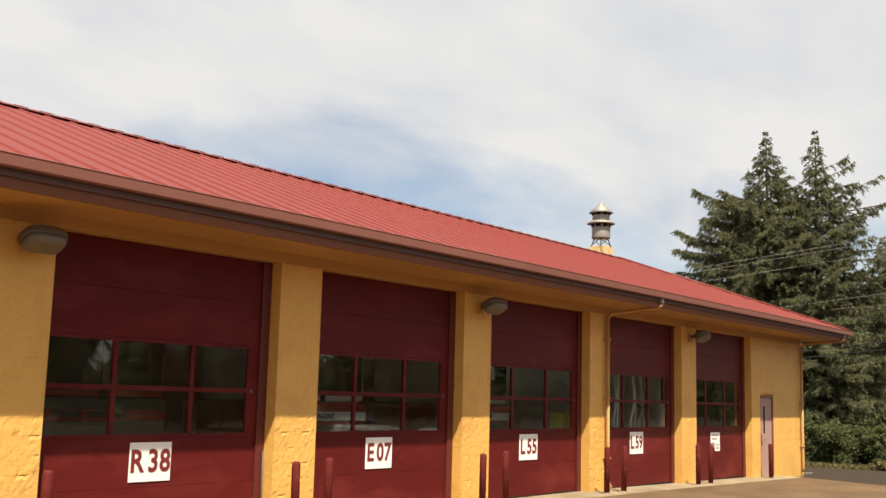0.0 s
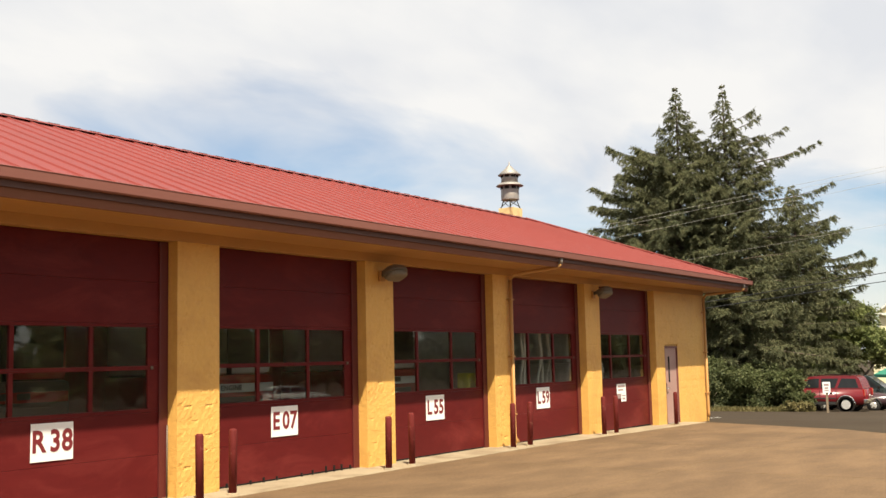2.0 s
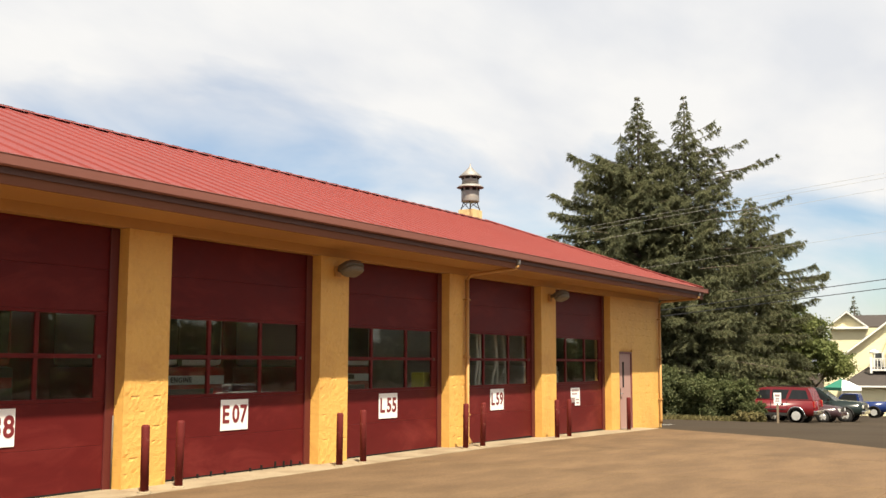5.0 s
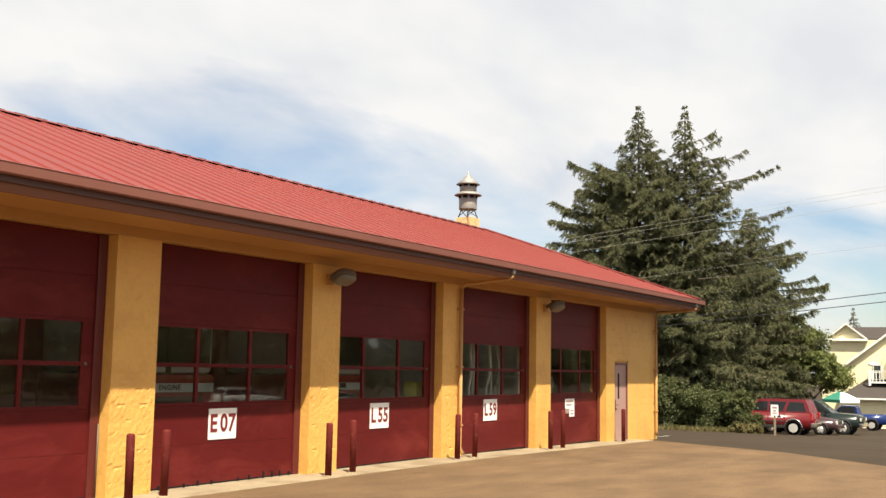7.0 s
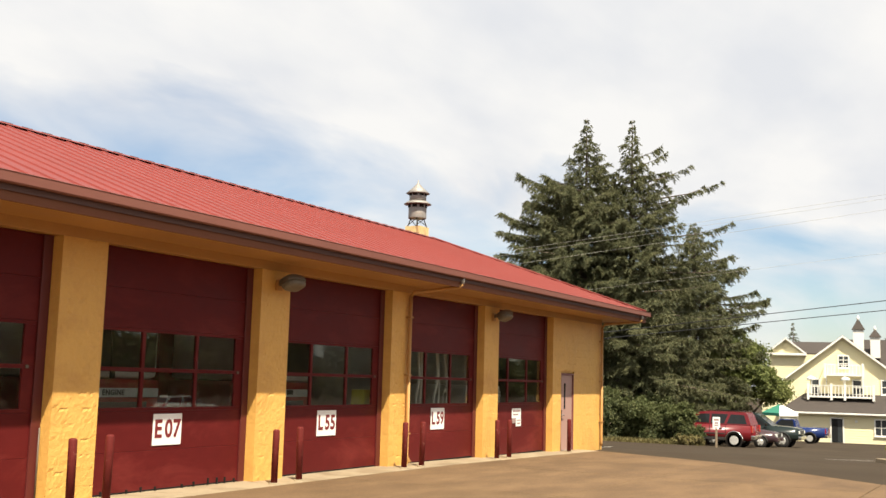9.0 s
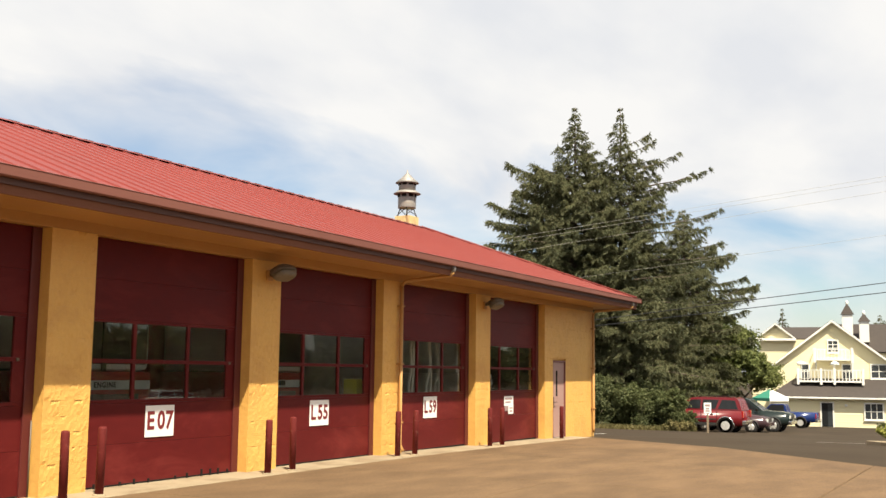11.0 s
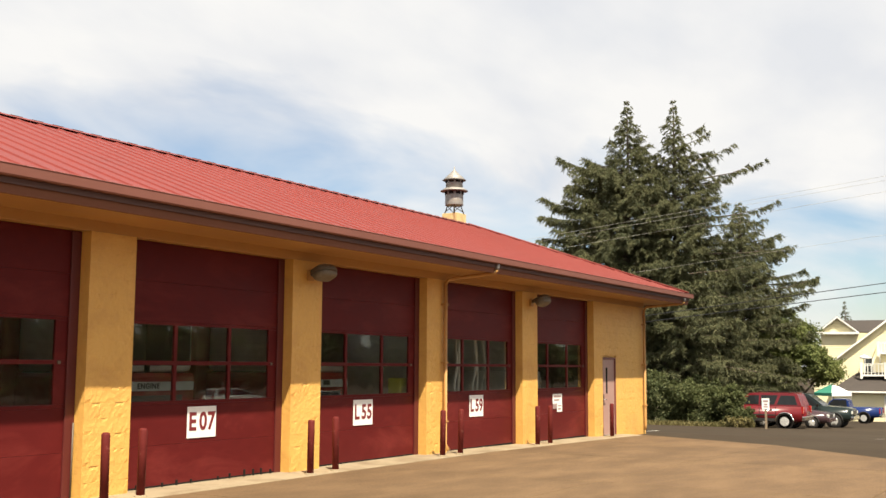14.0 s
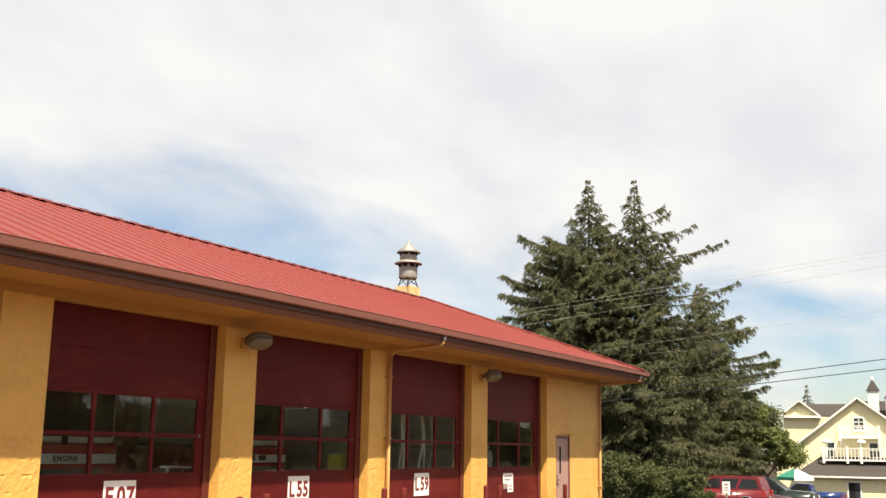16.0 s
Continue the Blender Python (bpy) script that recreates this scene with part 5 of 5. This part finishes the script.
def hwindow(x0, x1, z0, z1, y, cols=2, rows=2, parent=None):
    bm = bmesh.new()
    t = 0.11
    for d in ((x0 - t, x1 + t, z1, z1 + t), (x0 - t, x1 + t, z0 - t, z0), (x0 - t, x0, z0, z1), (x1, x1 + t, z0, z1)):
        box(bm, d[0], d[1], y - 0.10, y + 0.02, d[2], d[3], 0.01)
    w = part("window", bm, TRIM_WHITE, parent or house)
    boxpart("pane", (x0, x1, y - 0.045, y - 0.03, z0, z1), HOUSE_GLASS, w)
    bm = bmesh.new()
    for c in range(1, cols):
        xx = x0 + (x1 - x0) * c / cols
        box(bm, xx - 0.03, xx + 0.03, y - 0.075, y - 0.046, z0, z1)
    for r in range(1, rows):
        zz = z0 + (z1 - z0) * r / rows
        box(bm, x0, x1, y - 0.078, y - 0.049, zz - 0.03, zz + 0.03)
    part("glazing_bars", bm, TRIM_WHITE, w)
    boxpart("sill", (x0 - t - 0.03, x1 + t + 0.03, y - 0.16, y - 0.02, z0 - t - 0.05, z0 - t), TRIM_WHITE, w, 0.01)
    return w


def slab_roof(name, pts, thick=0.16, mat=None, parent=None):
    q = [Vector(p) for p in pts]
    n = (q[1] - q[0]).cross(q[2] - q[0]).normalized()
    if n.z < 0:
        n = -n
    low = [v - n * thick for v in q]
    k = len(q)
    faces = [tuple(range(k)), tuple(range(2 * k - 1, k - 1, -1))] + [(i, (i + 1) % k, k + (i + 1) % k, k + i) for i in range(k)]
    return raw(name, [tuple(v) for v in q + low], faces, mat or SHINGLE, parent or house)


B = 0.02
GA, GS, GY, GX = 9.15, 0.775, 3.4, 0.3            # apex height, slope and depth of the gable wall
WIDE_L, WIDE_R = -6.6, 10.2
# one-storey wing in front
siding("wing_wall", 0.0, B, 2.5, lambda z: -4.75, lambda z: 9.5, house)
boxpart("wing_body", (-4.74, 9.5, 0.006, GY, 0.0, 2.48), SIDING, house)
slab_roof("wing_roof", ((-5.2, -0.45, 2.5), (9.9, -0.45, 2.5), (9.0, GY, 4.1), (-2.9, GY, 4.1)))
slab_roof("wing_roof", ((-5.2, -0.45, 2.5), (-2.9, GY, 4.1), (-5.2, GY + 1.0, 2.5)))
boxpart("wing_gutter", (-5.25, 9.9, -0.56, -0.44, 2.38, 2.52), TRIM_WHITE, house, 0.02)
hwindow(2.75, 4.1, 0.75, 2.0, 0.0, 3, 2)
dr = boxpart("door", (-0.72, 0.17, -0.05, 0.04, 0.02, 2.03), HOUSE_GLASS, house, 0.01, "dark open doorway with glazed leaf")
boxpart("door_frame", (-0.84, -0.72, -0.09, 0.02, 0.0, 2.14), TRIM_WHITE, dr, 0.01)
boxpart("door_frame", (0.17, 0.29, -0.09, 0.02, 0.0, 2.14), TRIM_WHITE, dr, 0.01)
boxpart("door_frame", (-0.72, 0.17, -0.09, 0.02, 2.03, 2.14), TRIM_WHITE, dr, 0.01)
boxpart("leaf", (-0.68, -0.22, -0.075, -0.052, 0.06, 1.98), CAR_GLASS, dr, 0.005)
boxpart("wall_lamp", (1.15, 1.35, -0.16, -0.03, 1.75, 1.95), TRIM_WHITE, house, 0.03)
# main gable
siding("gable_wall", GY, 2.6, GA - 0.05, lambda z: max(WIDE_L, GX - (GA - z) / GS), lambda z: min(WIDE_R, GX + (GA - z) / GS), house)
raw("gable_body", [(WIDE_L, GY + 0.01, 0), (WIDE_R, GY + 0.01, 0), (WIDE_R, GY + 0.01, GA - (WIDE_R - GX) * GS), (GX, GY + 0.01, GA - 0.02), (WIDE_L, GY + 0.01, GA + (WIDE_L - GX) * GS), (WIDE_L, GY + 12, 0), (WIDE_R, GY + 12, 0), (WIDE_R, GY + 12, GA - (WIDE_R - GX) * GS), (GX, GY + 12, GA - 0.02), (WIDE_L, GY + 12, GA + (WIDE_L - GX) * GS)],
    [(0, 1, 2, 3, 4), (5, 9, 8, 7, 6), (0, 5, 6, 1), (1, 6, 7, 2), (0, 4, 9, 5)], SIDING, house)
for s, wd in ((-1, GX - WIDE_L), (1, WIDE_R - GX)):
    e = wd + 0.4
    slab_roof("main_roof", ((GX, GY - 0.45, GA + 0.12), (GX + s * e, GY - 0.45, GA + 0.12 - e * GS), (GX + s * e, GY + 12.5, GA + 0.12 - e * GS), (GX, GY + 12.5, GA + 0.12)))
    bm = bmesh.new()
    prism(bm, [(GX, GA + 0.10), (GX + s * e, GA + 0.10 - e * GS), (GX + s * e, GA - 0.10 - e * GS), (GX, GA - 0.10)], GY - 0.50, GY - 0.452)
    part("bargeboard", bm, TRIM_WHITE, house)
hwindow(-0.05, 0.72, 6.45, 7.4, GY, 2, 3)
hwindow(3.45, 4.65, 4.2, 5.3, GY, 2, 2)
hwindow(-2.3, -1.75, 4.1, 5.3, GY, 1, 2)
hwindow(1.1, 1.85, 4.1, 5.3, GY, 1, 2)


def balcony(x0, x1, y0, y1, z, h, posts):
    b = part("balcony", bmesh_box((x0, x1, y0, y1, z - 0.14, z)), TRIM_WHITE, house)
    boxpart("top_rail", (x0, x1, y0, y0 + 0.09, z + h - 0.07, z + h), TRIM_WHITE, b, 0.01)
    n = int((x1 - x0) / 0.28)
    for i in range(n + 1):
        xx = x0 + (x1 - x0) * i / n
        boxpart("baluster", (xx - 0.035, xx + 0.035, y0 + 0.02, y0 + 0.07, z, z + h - 0.07), TRIM_WHITE, b)
    for xx in posts:
        boxpart("post", (xx - 0.1, xx + 0.1, y0 - 0.05, y0 + 0.12, z - 0.35, z + h + 0.12), TRIM_WHITE, b, 0.01)
    for xx in (x0 + 0.05, x1 - 0.05):
        boxpart("side_rail", (xx - 0.04, xx + 0.04, y0, y1, z + h - 0.07, z + h), TRIM_WHITE, b)
    return b


def bmesh_box(d, bevel=0.01):
    bm = bmesh.new()
    box(bm, *d, bevel)
    return bm


balcony(-2.65, 2.75, 1.6, GY - 0.04, 3.9, 0.95, (-2.6, -0.7, 0.4, 2.7))
ub = balcony(-1.25, 1.95, 2.2, GY - 0.04, 5.8, 0.85, (-1.2, 1.9))
for xx in (-1.1, 0.35, 1.8):
    bm = bmesh.new()
    tube(bm, [(xx, 2.4, 5.65), (xx, GY - 0.02, 4.8)], 0.06, 6)
    part("brace", bm, TRIM_WHITE, ub)
for xx in (-2.35, 0.45):
    bm = bmesh.new()
    lathe(bm, [(0.04, 0), (0.04, 0.5), (0.40, 0.53), (0.34, 0.72), (0.05, 0.86)], centre=(xx, 2.3, 4.75), sides=10)
    u = part("sunshade", bm, CANVAS_WHITE, house)
# left cross gable, farther back
CX, CZ, CY = -4.75, 9.2, 9.0
siding("cross_wall", CY, 3.0, CZ - 0.05, lambda z: max(CX - 1.5, CX - (CZ - z) / 0.8), lambda z: min(CX + 1.5, CX + (CZ - z) / 0.8), house)
boxpart("cross_body", (CX - 1.49, CX + 4.0, CY + 0.01, CY + 8, 0, CZ - 1.5), SIDING, house)
for s in (-1, 1):
    slab_roof("cross_roof", ((CX, CY - 0.4, CZ + 0.1), (CX + s * 1.8, CY - 0.4, CZ + 0.1 - 1.44), (CX + s * 1.8, CY + 8, CZ + 0.1 - 1.44), (CX, CY + 8, CZ + 0.1)))
    bm = bmesh.new()
    prism(bm, [(CX, CZ + 0.08), (CX + s * 1.8, CZ + 0.08 - 1.44), (CX + s * 1.8, CZ - 0.10 - 1.44), (CX, CZ - 0.10)], CY - 0.46, CY - 0.41)
    part("bargeboard", bm, TRIM_WHITE, house)
boxpart("eave_return", (CX - 1.85, CX + 1.85, CY - 0.5, CY + 0.02, CZ - 1.62, CZ - 1.40), TRIM_WHITE, house, 0.02)
slab_roof("link_roof", ((CX + 1.0, CY + 1.5, CZ - 1.35), (1.0, CY + 1.5, CZ - 1.35), (1.0, CY + 5.0, CZ - 0.1), (CX + 0.3, CY + 5.0, CZ - 0.1)))
# right wing roof
slab_roof("back_roof", ((0.6, GY + 6.0, 6.6), (16.0, GY + 6.0, 6.6), (16.0, GY + 9.0, 9.3), (0.6, GY + 9.0, 9.3)))
boxpart("back_body", (0.8, 16.0, GY + 6.3, GY + 14, 0, 6.5), SIDING, house)


def turret(x, y, w, z0, z1, z2):
    t = boxpart("turret", (x - w / 2, x + w / 2, y, y + w, z0, z1), TRIM_WHITE, house, 0.01)
    o = w / 2 + 0.12
    raw("cap_roof", [(x - o, y - 0.12, z1), (x + o, y - 0.12, z1), (x + o, y + w + 0.12, z1), (x - o, y + w + 0.12, z1), (x, y + w / 2, z2)], [(0, 1, 4), (1, 2, 4), (2, 3, 4), (3, 0, 4), (3, 2, 1, 0)], SHINGLE, t)
    bm = bmesh.new()
    lathe(bm, [(0.1, z2 - 0.25), (0.14, z2 + 0.05), (0.03, z2 + 0.25)], centre=(x, y + w / 2, 0), sides=8)
    part("finial", bm, TRIM_WHITE, t)
    return t


turret(1.65, GY + 3.0, 0.9, 7.0, 9.95, 11.0)
turret(3.15, GY + 6.5, 0.85, 7.5, 9.45, 10.25)
leafy("potted_plant", "small grey-green plant against the house wall", "plant", HX - 0.5, HY - 4.1, cloud(35, 4, 0.3, 0.3, 0.15, 0.35, 0.15, 0.25), 500, SHRUB, 0.09, 90, 0.02)

# ---- overhead wires ----

def wire(a, b, mat, r, label, before=0.25, after=3.0):
    a, b = Vector(a), Vector(b)
    p, q = a - (b - a) * before, b + (b - a) * after
    pts = [p.lerp(q, i / 28) for i in range(29)]
    bm = bmesh.new()
    tube(bm, pts, r, 5)
    w = part("overhead_wire", bm, mat)
    return tagged(w, label, "wire", "overhead wires")


for px, py, h, arms in ((32.14, 9.98, 4.2, ()), (31.3, 14.6, 8.2, ((30.9, 31.7, 7.35), (30.9, 32.9, 6.85), (31.2, 32.9, 5.4)))):
    up = thing("utility_pole", "tall wooden pole carrying the overhead wires", "pole", m=pose(px, py, ground_z(px) - 0.1))
    bm = bmesh.new()
    lathe(bm, [(0.16, 0), (0.14, h * 0.6), (0.13, h + 0.9), (0.06, h + 1.0)], sides=12)
    part("shaft", bm, POLE_WOOD, up)
    for xa, xb, z in arms:
        zz = z - (ground_z(px) - 0.1)
        boxpart("crossarm", (xa - px, xb - px, -0.26, -0.14, zz, zz + 0.1), POLE_WOOD, up, 0.01)
post = thing("utility_pole", "thin weathered service pole rising before the leafy tree", "pole", m=pose(62.0, 6.98, ground_z(62.0) - 0.1))
bm = bmesh.new()
lathe(bm, [(0.10, 0), (0.09, 4.0), (0.08, 6.95), (0.05, 7.0)], sides=10)
part("shaft", bm, POLE_WOOD, post)
boxpart("bracket", (-0.05, 0.05, -0.16, 0.16, 6.65, 6.73), POLE_WOOD, post, 0.01)
wire((30.97, 5.5, 4.05), (27.63, -6.9, 5.09), WIRE, 0.016, "dark overhead service wire crossing the lot", 0.35)
wire((30.97, 5.5, 3.77), (27.63, -6.89, 4.73), WIRE, 0.016, "dark overhead service wire crossing the lot", 0.35)
wire((31.22, 10.18, 8.02), (31.62, -6.63, 9.79), PALE_WIRE, 0.006, "pale overhead power wire in front of the trees")
wire((31.22, 10.18, 7.83), (31.62, -6.63, 9.61), PALE_WIRE, 0.006, "pale overhead power wire in front of the trees")
wire((31.51, 9.54, 7.43), (31.62, -6.62, 9.16), PALE_WIRE, 0.006, "pale overhead power wire in front of the trees", 0.3)
wire((32.39, 7.41, 6.07), (31.62, -6.58, 7.36), PALE_WIRE, 0.005, "thin pale overhead wire in front of the trees", 0.5)


# ---- inside the bays ----
# unseen glowing panels added under the ceiling to brighten the engine fronts
FILL_GLOW = bpy.data.materials.new("bay_fill_glow")
FILL_GLOW.use_nodes = True
FILL_GLOW.node_tree.nodes["Principled BSDF"].inputs["Emission Color"].default_value = (1.0, 0.93, 0.82, 1)
FILL_GLOW.node_tree.nodes["Principled BSDF"].inputs["Emission Strength"].default_value = 0.7
for k in (-2, -1, 0, 1, 2):
    cl = thing("bay_fill_light", "unseen ceiling light added to brighten the engine bay", "ceiling light", m=pose(k * S + 1.65, 0.95, SOFFIT - 0.055), group="bay lights")
    boxpart("frame", (-0.62, 0.62, -0.12, 0.12, -0.05, 0.0), ENGINE_WHITE, cl, 0.01)
    boxpart("diffuser", (-0.6, 0.6, -0.1, 0.1, -0.075, -0.051), FILL_GLOW, cl, 0.01)


def fire_engine(xc, nose, paint, band, text, label):
    e = thing("fire_engine", label, "fire engine", m=pose(xc, nose, -0.04))
    bm = bmesh.new()
    box(bm, -1.0, 1.0, 0.0, 1.9, 0.5, 1.62, 0.08)
    part("cab", bm, paint, e)
    bm = bmesh.new()
    box(bm, -0.98, 0.98, 0.05, 1.85, 1.62, 2.75, 0.09)
    cabtop = part("cab_top", bm, band, e)
    for a, b in ((-0.9, -0.05), (0.05, 0.9)):
        boxpart("windscreen", (a, b, 0.03, 0.049, 1.72, 2.45), CAR_GLASS, cabtop, 0.006)
    boxpart("centre_post", (-0.045, 0.045, 0.02, 0.049, 1.62, 2.5), RUBBER, cabtop, 0.006)
    boxpart("name_band", (-0.94, 0.94, -0.03, -0.004, 1.33, 1.47), band, e, 0.008, "white enamel band")
    boxpart("grille", (-0.7, 0.7, -0.03, -0.004, 0.75, 1.26), DARK_STEEL, e, 0.01)
    if text:
        lettering("lettering", text, 0.115, 0.002, RUBBER, e, pose(-0.02, -0.034, 1.40, 90, 0, 0), 0.003, 1.15)
    else:
        for a, b in ((-0.75, -0.35), (-0.25, 0.05), (0.15, 0.35)):
            boxpart("print_bar", (a, b, -0.034, -0.031, 1.37, 1.46), DARK_STEEL, e)
    for s in (-1, 1):
        bm = bmesh.new()
        lathe(bm, [(0.12, 0), (0.12, 0.04), (0.09, 0.06)], sides=14, m=pose(s * 0.82, 0.0, 1.0, 90, 0, 0))
        part("headlight", bm, LAMP_CLEAR, e)
        bm = bmesh.new()
        lathe(bm, [(0.3, -0.14), (0.48, -0.14), (0.5, -0.08), (0.5, 0.08), (0.48, 0.14), (0.3, 0.14)], sides=18, m=pose(s * 1.0, 0.95, 0.5, 0, 90, 0))
        part("wheel", bm, TYRE, e)
    boxpart("bumper", (-1.2, 1.2, -0.3, -0.002, 0.42, 0.66), CHROME, e, 0.03)
    boxpart("body", (-1.18, 1.18, 1.95, 5.0, 0.55, 2.6), paint, e, 0.04)
    boxpart("light_bar", (-0.8, 0.8, 0.4, 0.7, 2.755, 2.93), LAMP_TAIL, e, 0.04)
    return e


fire_engine(-2.42, 1.45, ENGINE_RED, ENGINE_WHITE, "ENGINE", "red and white fire engine parked behind the bay door")
fire_engine(1.75, 1.45, ENGINE_RED, ENGINE_WHITE, "", "red ladder truck with a white name band in its bay")
fire_engine(-6.3, 1.6, DARK_STEEL, ENGINE_RED, "", "dark rescue truck standing back in its bay")
fire_engine(10.0, 1.3, ENGINE_WHITE, ENGINE_WHITE, "", "pale service truck standing back in its bay")
hv = thing("equipment_case", "lime yellow equipment case on a stand", "case", m=pose(3.2, 0.55, -0.04))
boxpart("case", (-0.2, 0.2, -0.15, 0.15, 0.95, 1.5), HI_VIS, hv, 0.03)
boxpart("stand", (-0.22, 0.22, -0.17, 0.17, 0.0, 0.945), DARK_STEEL, hv, 0.01)
for i, x in enumerate((5.55, 6.45, 6.95)):
    hs = thing("fire_hose", "pale canvas fire hose hung in a long loop", "hose", group="hung hoses")
    bm = bmesh.new()
    y = 0.7 + 0.06 * i
    pts = [(x + 0.05 * math.sin(z * 3.1 + i) + (0.12 if 1.3 < z < 2.1 else 0) * math.sin((z - 1.3) / 0.8 * math.pi), y, z) for z in [0.4 + 0.15 * k for k in range(21)]]
    tube(bm, pts, 0.036, 8)
    pts2 = [(x + 0.16 - 0.05 * math.sin(z * 2.6 + i), y + 0.02, z) for z in [0.4 + 0.15 * k for k in range(21)]]
    tube(bm, pts2, 0.036, 8)
    part("loop", bm, HOSE, hs)
    boxpart("hook", (x - 0.05, x + 0.22, y - 0.03, y + 0.05, 3.38, SOFFIT - 0.052), DARK_STEEL, hs, 0.005)

# ---- block facing ----
for k in (-2, -1, 0, 1, 2):
    pier = thing("pier", "rough-faced block pier painted yellow between bay doors", "pier", group="piers", kind="structure")
    boxpart("core", (k * S - 0.764 + 0.012, k * S - 0.012, 0.03, 0.27, -0.2, TOP), YELLOW, pier)
    lay_blocks(pier, k * S - 0.764, k * S)
lay_blocks(station, 2 * S + OPEN, XR, (PD0, PD1, PDZ + 0.05))
